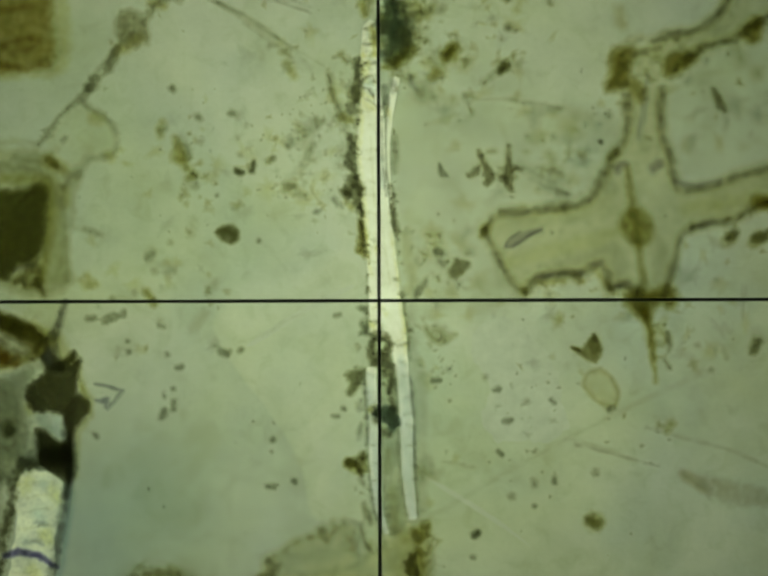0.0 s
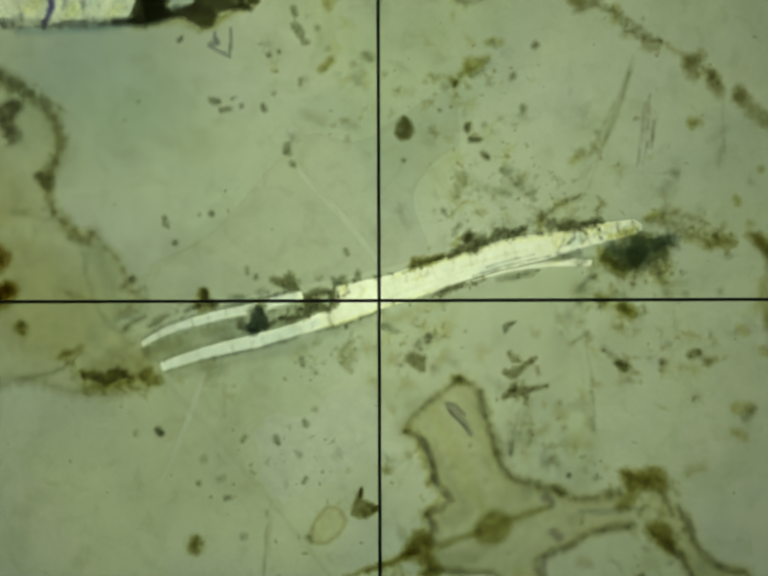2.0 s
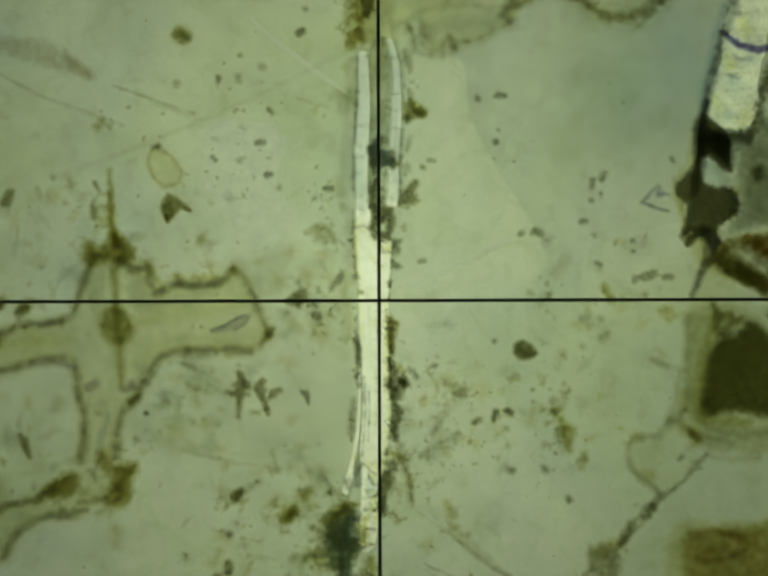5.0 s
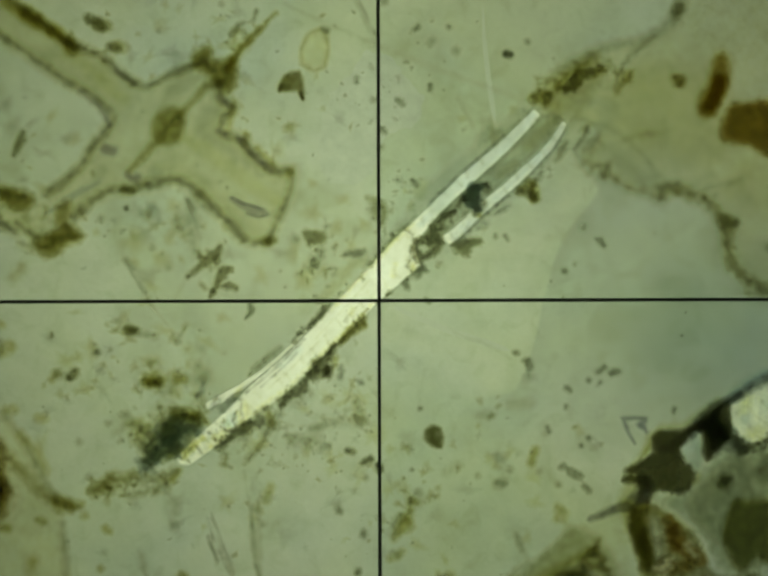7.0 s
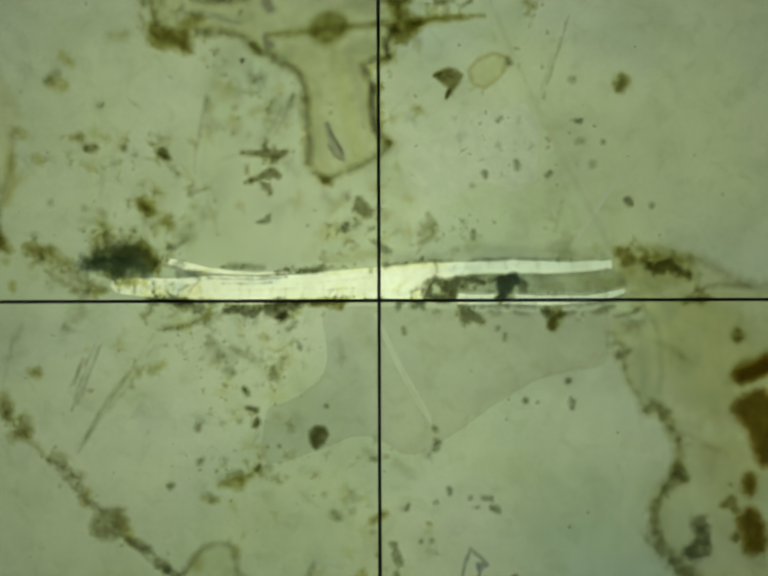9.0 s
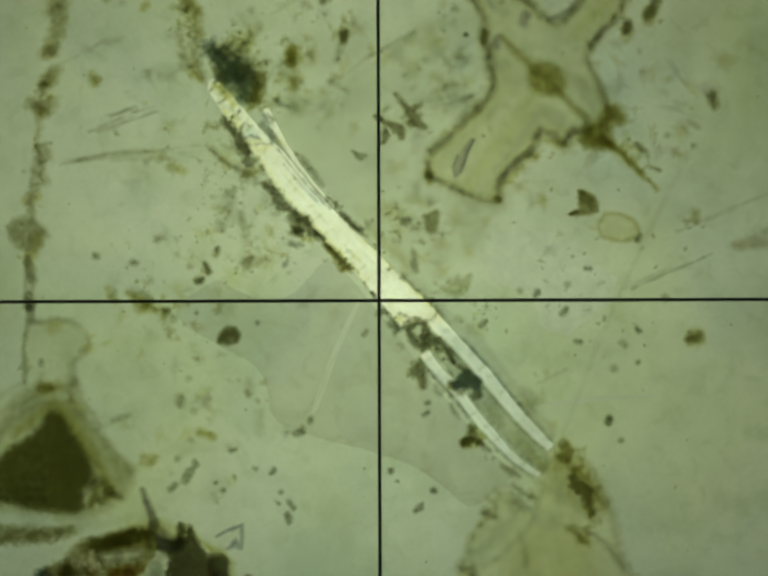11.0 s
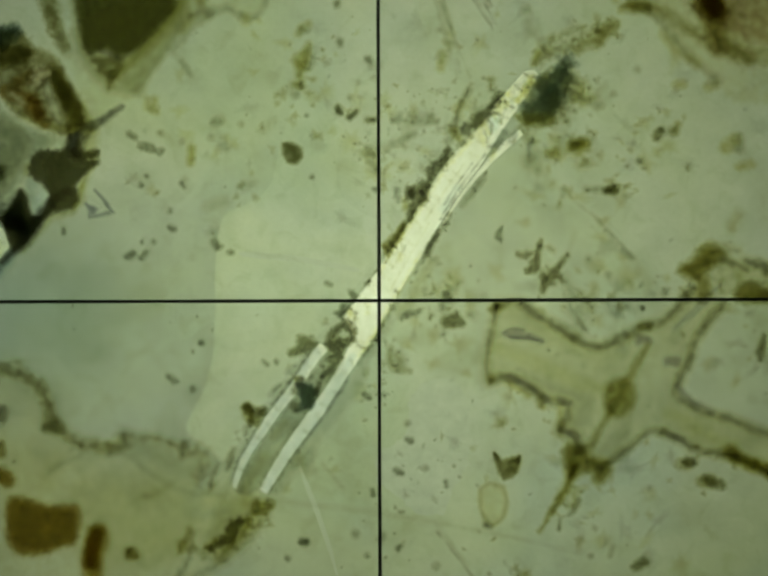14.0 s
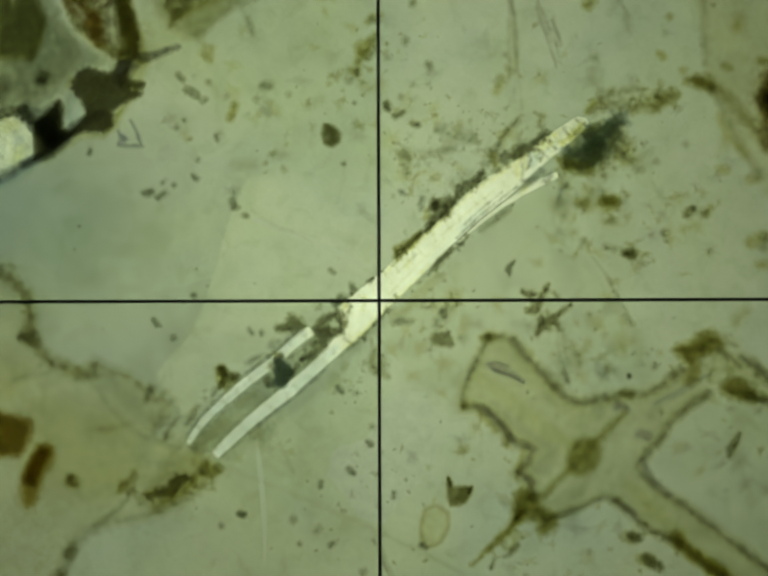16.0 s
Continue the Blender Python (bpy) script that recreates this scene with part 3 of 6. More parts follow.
# the grey-olive tail beyond the end of the lath
tail = blot("tail_seam", [[(797, 1081), (852, 1066), (880, 1088), (884, 1141), (871, 1207), (855, 1244), (817, 1228), (795, 1174), (796, 1124)], [(780, 1092, 6), (788, 1120, 9), (800, 1150, 10)]], TAIL, None, edge=26, rough=6, h=0.8, lift=0.6, label="stained olive tail of the lath", category="stained zone")
blot("iron_stain", [[(842, 1137, 8), (838, 1154, 13), (845, 1174, 12), (835, 1202, 6), (830, 1219, 4)]], BISTRE, tail, edge=9, rough=4.5, grain=9, lift=1.6)
blot("iron_stain", [[(857, 1126, 7), (860, 1154, 7), (858, 1190, 8), (850, 1218, 8)], [(852, 1086, 8), (871, 1075, 8), (857, 1101, 6)], [(782, 1258, 6), (780, 1244, 5)], [(823, 1220, 5), (827, 1198, 5)]], OLIVE_STAIN, tail, edge=10, rough=4, grain=10, lift=1.6, mottle=0.6)
blot("iron_stain", [[(772, 1213, 6), (780, 1235, 5)], [(842, 1085, 6), (850, 1100, 7), (852, 1122, 6)], [(868, 1072, 9), (872, 1090, 7)]], mineral("olive_stain_soft", (0.50, 0.48, 0.26), vary=0.2), tail, edge=9, rough=3, lift=1.6, mottle=0.5)
blot("grey_edge", [[(880, 1113, 5), (875, 1172, 5), (867, 1216, 6), (855, 1257, 6), (825, 1310, 7), (810, 1361, 10), (812, 1400, 12), (835, 1436, 10), (865, 1479, 12), (897, 1553, 14)]], SEAM_PALE, tail, edge=16, rough=5, lift=1.2, mottle=0.5)
blot("grey_streak", [[(807, 1258, 4), (811, 1286, 5), (811, 1318, 6), (809, 1341, 5)], [(783, 1215, 3), (800, 1250, 4)]], SEAM_PALE, tail, edge=8, rough=3, lift=1.6)
for chain in ([(822, 1417, 12), (818, 1405, 7)], [(848, 1459, 10), (855, 1483, 12)]):
    blot("dark_spot", [chain], MARGIN, tail, edge=14, rough=3, lift=1.8)

# ---------------------------------------------------------------- dark grains along the far edge of the block
rim_grain = blot("brown_grain", [[(-150, -160), (60, -170), (125, -60), (142, 40), (140, 120), (120, 150), (60, 158), (-20, 165), (-140, 160)]], mineral("olive_rim", (0.80, 0.78, 0.50), vary=0.12, scale=14), None, edge=26, rough=3, h=1.2, lift=0.3, label="brown striped grain with olive border")
blot("core", [[(-150, -150), (40, -150), (98, -40), (106, 40), (108, 120), (60, 140), (-10, 150), (-140, 150)]], mineral("tawny_brown", (0.46, 0.38, 0.16), vary=0.25, scale=10), rim_grain, edge=26, rough=4, lift=1.6, h=1.5)
for chain in ([(-16, 122, 6), (5, 137, 7), (51, 141, 5), (100, 132, 6)], [(-12, 106, 4), (16, 89, 5), (56, 79, 5), (81, 84, 4), (67, 100, 3), (28, 108, 3)], [(-60, 30, 6), (10, 20, 5), (60, 16, 6)], [(-80, -30, 8), (20, -40, 7), (80, -50, 6)]):
    blot("stripe", [chain], mineral("brown_stripe", (0.62, 0.52, 0.32), vary=0.2, scale=20), rim_grain, edge=10, rough=3, lift=3, h=1)
border = blot("olive_border", [[(149, 572), (140, 537), (141, 484), (138, 435), (147, 395), (161, 360), (122, 326), (75, 303), (18, 306), (-38, 309), (-150, 343), (-195, 423), (-113, 481), (-10, 577), (48, 602), (104, 599)]],
              mineral("olive_border_zone", (0.68, 0.67, 0.50), vary=0.15, scale=10), None, edge=16, rough=3, h=1.0, lift=0.5, label="olive border zone round a dark brown grain", category="border zone")
blot("yellow_rim", [[(87, 570, 5), (96, 511, 6), (104, 462, 10), (106, 409, 11), (97, 369, 10), (60, 365, 8), (5, 365, 6)]], mineral("yellow_rim_film", (0.70, 0.68, 0.30), vary=0.15, scale=14), border, edge=18, rough=3, lift=1.6, h=1)
dark_grain = blot("dark_grain", [[(15, 570), (-11, 559), (-67, 505), (-99, 466), (-171, 396), (-158, 352), (-93, 399), (-60, 391), (-26, 385), (17, 390), (52, 388), (83, 375), (98, 394), (94, 431), (91, 477), (83, 512), (66, 537), (36, 540)]],
                  mineral("olive_brown_dark", (0.135, 0.13, 0.045), vary=0.2, scale=8, fine=60), border, edge=23, rough=3, lift=2.6, h=2.5, mottle=0.2)
blot("dull_edge", [[(82, 563, 7), (74, 545, 8), (51, 565, 9), (32, 574, 8)], [(90, 600, 6), (74, 572, 5)], [(56, 582, 8), (81, 578, 9)]], mineral("dull_dark_olive", (0.40, 0.38, 0.20), vary=0.2), border, edge=10, rough=3, lift=2.2)
blot("pale_bar", [[(29, 551, 4), (49, 547, 5), (68, 541, 4)]], mineral("violet_flake", (0.62, 0.58, 0.66), vary=0.05), dark_grain, edge=7, rough=1, lift=5.5, h=0.5)
blot("stripe", [[(114, 379, 5), (76, 347, 6), (15, 340, 5), (-57, 352, 6)], [(148, 461, 4), (151, 399, 5), (164, 357, 5)], [(-27, 296, 6), (32, 287, 5), (78, 292, 4)]], mineral("faint_border_seam", (0.74, 0.74, 0.62), vary=0.15), border, edge=20, rough=3, lift=1.6, h=0.8)
blot("brown_spot", [[(101, 327, 6), (113, 336, 7), (120, 342, 4)]], mineral("olive_brown_spot", (0.34, 0.315, 0.12), vary=0.2), border, edge=10, rough=2.5, lift=2)
blot("yellow_spot", [[(98, 330, 14), (127, 346, 9)]], OLIVE_YELLOW, border, edge=14, rough=2, lift=1.9)
blot("seam", [[(127, 401, 3), (134, 456, 4), (137, 516, 3), (138, 576, 3)], [(114, 307, 4), (86, 329, 4), (36, 325, 4)]], mineral("faint_border_seam", (0.74, 0.74, 0.62), vary=0.15), border, edge=22, rough=3, lift=1.6)
TAWNY = mineral("tawny_olive", (0.26, 0.24, 0.11), vary=0.3, scale=14, fine=120)
WINDOWS = [[(-22, 658), (7, 675), (42, 697), (64, 722), (46, 726), (15, 709), (-13, 691), (-27, 673)], [(-48, 692), (-51, 669), (-34, 643), (-18, 652), (-21, 677), (-31, 692)], [(-59, 733, 9), (-33, 733, 8)]]
ring_grain = blot("ring_grain", [[(-228, 776), (-163, 728), (-149, 686), (-104, 646), (-57, 622), (-16, 627), (23, 645), (64, 662), (92, 683), (91, 715), (68, 737), (39, 744), (3, 751), (-34, 759), (-79, 744), (-128, 743), (-172, 805)]],
                  TAWNY, None, edge=12, rough=3, h=1.6, lift=0.8, holes=WINDOWS, label="olive and rust brown banded grain with pale streaks")
blot("dark_band", [[(-22, 641, 12), (25, 664, 15), (62, 677, 14), (85, 697, 9), (79, 721, 6)], [(91, 695, 7), (62, 687, 14), (26, 666, 15), (-7, 650, 10)]], mineral("olive_dark_band", (0.34, 0.33, 0.16), vary=0.25, scale=14), ring_grain, edge=14, rough=3, lift=2.8, holes=WINDOWS)
blot("rust_band", [[(-72, 737, 12), (-36, 723, 12), (-4, 727, 14), (31, 735, 10)], [(8, 731, 12), (-18, 715, 12)], [(-47, 673, 7), (-62, 708, 11)]], mineral("rust_film", (0.56, 0.40, 0.17), vary=0.3, scale=18), ring_grain, edge=12, rough=4, lift=2.8, mottle=0.5, holes=WINDOWS)
blot("pale_lens", WINDOWS[:1], mineral("grey_lens", (0.40, 0.39, 0.28), vary=0.15, scale=20), ring_grain, edge=8, rough=2, lift=0.8, h=0.5)
blot("pale_patch", WINDOWS[1:], mineral("pinkish_patch", (0.50, 0.44, 0.30), vary=0.2, scale=20), ring_grain, edge=8, rough=3, lift=0.8, h=0.5)
blot("dark_core", [[(-234, 741), (-177, 671), (-112, 623), (-77, 645), (-85, 680), (-128, 707), (-163, 728), (-200, 777)]], BISTRE, ring_grain, edge=22, rough=5, lift=2.8, h=2)
blot("black_core", [[(-173, 689, 18), (-148, 657, 20), (-133, 629, 14)]], BLACK, ring_grain, edge=22, rough=4, lift=5.5)
grey_tail = blot("grey_tail", [[(134, 616, 4), (126, 640, 5), (117, 668, 8), (106, 696, 11), (104, 722, 14), (118, 745, 14)]], mineral("violet_grey", (0.24, 0.24, 0.21), vary=0.2), ring_grain, edge=9, rough=2, lift=2.2)
blot("olive_haze", [[(110, 690, 16), (125, 725, 18), (145, 735, 10)]], mineral("olive_fringe_film", (0.70, 0.69, 0.40), vary=0.15), grey_tail, edge=18, rough=3, lift=1.2, h=0.6)
blot("yellow_rim", [[(86, 717, 6), (115, 693, 4), (23, 749, 6), (-12, 756, 5)], [(68, 658, 5), (97, 679, 5)]], mineral("yellow_rim_film", (0.80, 0.78, 0.48), vary=0.1), ring_grain, edge=12, rough=2, lift=1.5)
blot("slate_gap", [[(95, 955), (-216, 827), (-171, 715), (-46, 774), (52, 756), (61, 805), (102, 858)]], mineral("slate_gap_film", (0.74, 0.76, 0.70), vary=0.1), ring_grain, edge=24, rough=4, lift=0.3, h=0.5)
blot("stripe", [[(-32, 592, 7), (-64, 576, 12), (-113, 541, 15), (-159, 502, 18), (-222, 453, 24)]], mineral("dark_olive_stripe", (0.24, 0.23, 0.10), vary=0.2, scale=12), ring_grain, edge=24, rough=5, lift=1, h=1.5, mottle=0.4)
blot("grey_gap", [[(-23, 787), (13, 767), (62, 746), (87, 743), (65, 778), (47, 817), (60, 874), (59, 930), (1, 986), (-151, 827), (-101, 793)]], mineral("grey_gap_film", (0.67, 0.70, 0.61), vary=0.12, scale=14, pleo=(-55, 0.72, 1.02)), ring_grain, edge=16, rough=4, lift=0.4, h=0.6)
far_grain = blot("dark_grain", [[(-145, 863, 30), (-67, 843, 22), (-32, 865, 10)], [(-131, 872), (-142, 788), (-95, 792), (-60, 812), (-43, 863), (-59, 901), (-111, 962), (-169, 956)]], mineral("bistre_grain", (0.33, 0.32, 0.15), vary=0.2, scale=10), None, edge=22, rough=4, h=2.5, lift=0.8, mottle=0.2, label="dark brown angular grain")
blot("yellow_rim", [[(-79, 803, 5), (-48, 829, 6), (-37, 868, 6), (-61, 912, 6)]], mineral("yellow_green_rim", (0.74, 0.72, 0.40), vary=0.1), far_grain, edge=14, rough=2, lift=0.7)

blot("olive_haze", [[(26, 633), (85, 662), (101, 689), (120, 642), (137, 573), (134, 483), (101, 369), (-45, 560)]], mineral("olive_gap_haze", (0.84, 0.845, 0.73), vary=0.08), border, edge=24, rough=4, lift=0.3, h=0.5)
ORE_EDGE = [(54, 810), (60, 787), (80, 772), (93, 753), (85, 727), (103, 724), (125, 739), (152, 716), (158, 727), (147, 743), (166, 732), (161, 756), (159, 778), (158, 802), (181, 820), (177, 844), (156, 873), (148, 900), (146, 935), (144, 976), (141, 984), (109, 965), (83, 943), (80, 909), (74, 877), (96, 883), (125, 905), (139, 898), (136, 863), (126, 845), (97, 838), (71, 839)]
ore = blot("black_ore", [ORE_EDGE], mineral("brownish_black_ore", (0.095, 0.093, 0.045), vary=0.25, scale=8), None, edge=9, rough=3, grain=8, h=2.5, lift=0.8, mottle=0.1, holes=[[(104, 741, 5), (98, 729, 6), (100, 718, 3)]], label="ragged brownish black ore beside the mica block", category="ore grain")
blot("black_core", [[(84, 899, 10), (105, 928, 22), (129, 939, 14), (140, 914, 10)], [(56, 944, 16), (105, 930, 22), (135, 937, 14)]], mineral("slate_black_core", (0.26, 0.28, 0.25), vary=0.25, scale=14), ore, edge=16, rough=4, lift=3.8)
blot("dark_rim", [[(152, 820, 4), (142, 850, 6), (138, 880, 10), (144, 915, 12), (148, 950, 10), (142, 985, 6), (134, 1012, 5)]], mineral("slate_black_rim", (0.24, 0.25, 0.23), vary=0.2), ore, edge=10, rough=2.5, lift=3.9)
blot("blue_sheen", [[(104, 741, 6), (98, 729, 7), (100, 718, 4)]], mineral("slate_blue", (0.26, 0.29, 0.40), vary=0.2), ore, edge=9, rough=2, lift=1.2, h=0.5)
blot("yellow_fringe", [[(166, 788, 4), (185, 816, 5), (183, 850, 4), (158, 882, 4), (156, 931, 4), (153, 970, 4)], [(160, 745, 4), (169, 794, 4), (183, 838, 4)], [(57, 828, 5), (62, 844, 4)]], mineral("olive_fringe_film", (0.70, 0.69, 0.40), vary=0.15), ore, edge=12, rough=2, lift=0.6, h=0.8)
blot("grey_film", [[(71, 849), (99, 843), (127, 851), (133, 875), (135, 901), (113, 892), (87, 873)]], mineral("blue_grey_window", (0.76, 0.84, 0.92), vary=0.08, scale=14), ore, edge=14, lift=0.5, h=0.4)
blot("rim_seam", [[(149, 956, 9), (141, 987, 7), (133, 1033, 9), (128, 1068, 9), (121, 1109, 6), (114, 1145, 8), (104, 1170, 6), (100, 1211, 8), (83, 1282, 7), (61, 1385, 8)]], mineral("slate_rim", (0.30, 0.32, 0.30), vary=0.3, scale=30), block, edge=10, rough=3, lift=1.5, mottle=0.6)
blot("blue_rim", [[(145, 997, 5), (142, 1042, 7), (134, 1088, 6), (129, 1148, 5), (113, 1210, 6)]], BLUE_FILM, block, edge=12, rough=2, lift=1.3, h=0.8)
blot("rim_seam", [[(75, 948, 6), (45, 948, 10), (26, 978, 9), (26, 1020, 8), (16, 1066, 9), (4, 1105, 9), (-6, 1200, 10), (-30, 1350, 10)]], OPAQUE, block, edge=10, rough=5, grain=9, lift=1.5, mottle=0.6)
blot("violet_crack", [[(11, 1134, 5), (40, 1125, 7), (63, 1130, 6), (83, 1134, 6), (102, 1148, 4), (118, 1157, 3)]], mineral("violet_film", (0.11, 0.10, 0.27), vary=0.3), block, edge=6, rough=2, lift=2.2)
blot("grey_joint", [[(54, 1106, 3), (79, 1104, 4), (89, 1111, 2)], [(84, 1197, 6), (93, 1221, 8), (88, 1242, 8)], [(76, 1067, 4), (91, 1069, 4)]], mineral("slate_film", (0.55, 0.57, 0.60), vary=0.2), block, edge=8, rough=3, lift=2.1, h=0.7)
blot("cream_patch", [[(108, 1000, 10), (120, 1019, 8)], [(93, 1091, 14), (101, 1105, 8)], [(66, 1164, 14), (75, 1183, 10)], [(50, 994, 12), (59, 978, 9)]], mineral("cream_yellow", (0.92, 0.92, 0.62), vary=0.1), block, edge=14, rough=5, lift=1.9, h=0.5)
blot("pale_blue_patch", [[(79, 1047, 14), (85, 1062, 10)], [(89, 986, 8)], [(49, 1105, 10)]], mineral("blue_tint", (0.80, 0.88, 0.93)), block, edge=16, rough=4, lift=1.9, h=0.5)
for k, y in enumerate((985, 1012, 1040, 1075, 1165, 1200, 1240, 1280)):
    blot("cleavage", [[(34 - k * 3, y + k % 3 * 3, 1.5), (62 - k * 3, y + 5, 2.2), (84 - k * 2, y - 2, 1.6), (112 - k * 3, y - 3, 2)]], STRIA, block, edge=5, rough=2.4, grain=9, lift=2, h=0.4, mottle=0.8)
olive_patch = blot("olive_patch", [[(-160, 800), (-40, 770), (30, 790), (45, 850), (40, 930), (10, 980), (-10, 1100), (-160, 1150)]], mineral("dull_olive", (0.66, 0.665, 0.53), vary=0.2, scale=10), None, edge=24, rough=6, h=0.8, lift=0.3, label="olive mottled patch beside the black ore", category="groundmass")
blot("dark_spot", [[(21, 876, 9), (23, 864, 6)], [(14, 870, 12), (18, 885, 8)], [(-20, 950, 18), (-10, 975, 14)], [(19, 873, 8)], [(18, 880, 9)]], mineral("grey_spot_film", (0.52, 0.53, 0.42), vary=0.2), olive_patch, edge=14, rough=3, lift=1.2)

# ---------------------------------------------------------------- the branching olive glass vein
UPPER_SIDE = [(1352, 180), (1349, 240), (1352, 280), (1366, 312), (1372, 350), (1380, 380), (1400, 388), (1440, 384), (1490, 367), (1530, 352), (1572, 342), (1640, 322), (1720, 298), (1800, 276)]
LEFT_SIDE = [(1279, 196), (1281, 250), (1274, 288), (1254, 314), (1238, 345), (1222, 376), (1208, 404), (1190, 416), (1150, 424), (1080, 431), (1025, 435), (1004, 448), (988, 470), (1003, 500), (1020, 535), (1036, 566), (1056, 590), (1072, 597)]
UNDER_SIDE = [(1072, 597), (1086, 577), (1112, 565), (1150, 560), (1182, 562), (1202, 549), (1226, 539), (1238, 560), (1246, 590), (1272, 583), (1302, 594)]
RIGHT_SIDE = [(1356, 604), (1370, 560), (1382, 512), (1391, 478), (1412, 466), (1450, 457), (1500, 449), (1535, 428), (1570, 413), (1640, 395), (1720, 374), (1806, 352)]
cross = blot("glass_vein", [LEFT_SIDE + UNDER_SIDE[1:] + RIGHT_SIDE + UPPER_SIDE[::-1]], GLASSY, None, edge=7, rough=1.5, h=1.2, lift=0.3, mottle=0.25, label="branching olive glass vein with dark outline")
LINE = mineral("dark_olive_outline", (0.38, 0.385, 0.30), vary=0.25, scale=30, fine=200)
VIOLET_LINE = mineral("violet_grey_outline", (0.52, 0.50, 0.52), vary=0.15, scale=30)


def outline(points, radius, seed, fringe=1.0):
    """A dark seam of uneven width round the glass, with a yellow stain outside it."""
    rng = random.Random(seed)
    chain = [(p.x, p.y, radius * rng.uniform(0.65, 1.35)) for p in curve(points, False, 24.0)]
    line = blot("outline", [chain], LINE, cross, edge=13, rough=2.6, grain=12, lift=1.9, h=1.6, mottle=0.55)
    blot("fringe", [[(x, y, r + 5 * fringe) for x, y, r in chain]], mineral("yellow_outline_stain", (0.83, 0.815, 0.60), vary=0.12, scale=24), line, edge=18, rough=3, lift=1.5, h=0.6, mottle=0.6)


outline(UPPER_SIDE, 5.5, 1)
outline(LEFT_SIDE[:9], 5.5, 2)
outline(LEFT_SIDE[8:13], 6.0, 3)
outline(LEFT_SIDE[12:], 3.5, 4)
outline(UNDER_SIDE, 5.0, 5, 1.6)
outline(RIGHT_SIDE[:5], 4.5, 6)
outline(RIGHT_SIDE[4:], 5.5, 7)
blot("violet_edge", [[(1095, 566, 3), (1130, 558, 4), (1160, 556, 4), (1185, 556, 3)], [(1250, 584, 3), (1280, 578, 4)], [(1208, 540, 3), (1228, 534, 3)], [(1380, 372, 3), (1420, 380, 3), (1470, 368, 3)], [(1345, 335, 10), (1332, 345, 8)], [(1258, 345, 9), (1275, 335, 6)], [(1420, 462, 3), (1455, 452, 3)]], VIOLET_LINE, cross, edge=10, rough=2, lift=2.6, h=0.6)
blot("brown_lump", [[(990, 470, 10), (984, 480, 7)], [(1245, 322, 8), (1256, 310, 6)], [(1070, 594, 7)], [(1240, 585, 6), (1248, 592, 5)]], mineral("olive_brown_lump", (0.48, 0.46, 0.22), vary=0.2), cross, edge=9, rough=2.5, lift=2.6)
blot("yellow_stain", [[(1178, 566, 7), (1188, 574, 6)], [(1100, 578, 5), (1150, 572, 5)], [(1216, 552, 5), (1236, 576, 5)]], OLIVE_YELLOW, cross, edge=10, rough=2.5, lift=2.4)
blot("inner_line", [[(1280, 345, 6), (1284, 380, 7), (1290, 420, 8), (1300, 470, 6), (1306, 530, 6), (1312, 570, 8), (1312, 600, 9)]], mineral("olive_inner_line", (0.55, 0.53, 0.28), vary=0.2), cross, edge=11, rough=2, lift=2.6)
blot("inner_band", [[(1040, 535, 12), (1120, 512, 15), (1220, 488, 14), (1265, 470, 8)]], mineral("pale_olive_band", (0.97, 0.96, 0.78), vary=0.04), cross, edge=22, rough=3, lift=1.9, h=0.5)
blot("inner_band", [[(1110, 545, 6), (1180, 530, 8), (1250, 505, 8), (1270, 540, 12), (1262, 570, 8)]], mineral("grey_shade", (0.84, 0.83, 0.78), vary=0.05), cross, edge=18, rough=3, lift=1.9, h=0.5)
blot("inner_band", [[(1020, 465, 8), (1060, 455, 10), (1160, 446, 9), (1220, 430, 9), (1250, 390, 8)]], mineral("grey_olive_shade", (0.90, 0.90, 0.80), vary=0.06), cross, edge=18, rough=3, lift=1.9, h=0.5)
blot("inner_band", [[(1400, 425, 14), (1460, 420, 14), (1510, 410, 10), (1548, 395, 8)]], mineral("warm_olive_band", (0.93, 0.92, 0.68), vary=0.06), cross, edge=18, rough=4, lift=1.9, h=0.5)
blot("inner_band", [[(1340, 480, 14), (1350, 530, 14), (1340, 570, 12)]], mineral("grey_olive_core", (0.86, 0.845, 0.78), vary=0.06), cross, edge=24, rough=4, lift=1.9, h=0.5)
knot = blot("brown_knot", [[(1284, 428), (1300, 426), (1318, 438), (1331, 462), (1326, 486), (1310, 505), (1294, 500), (1278, 484), (1266, 464), (1272, 442)]], mineral("olive_knot_film", (0.40, 0.385, 0.15), vary=0.15, scale=30), cross, edge=17, rough=2, lift=3, h=1.5)
blot("dark_rim", [[(1306, 432, 5), (1286, 434, 8), (1272, 450, 5), (1270, 466, 4), (1282, 486, 4), (1302, 502, 5), (1318, 494, 3), (1328, 474, 4), (1326, 456, 3), (1312, 438, 4)]], mineral("dark_knot_rim", (0.80, 0.78, 0.60), vary=0.15), knot, edge=9, rough=1.5, lift=4.6, h=0.8)
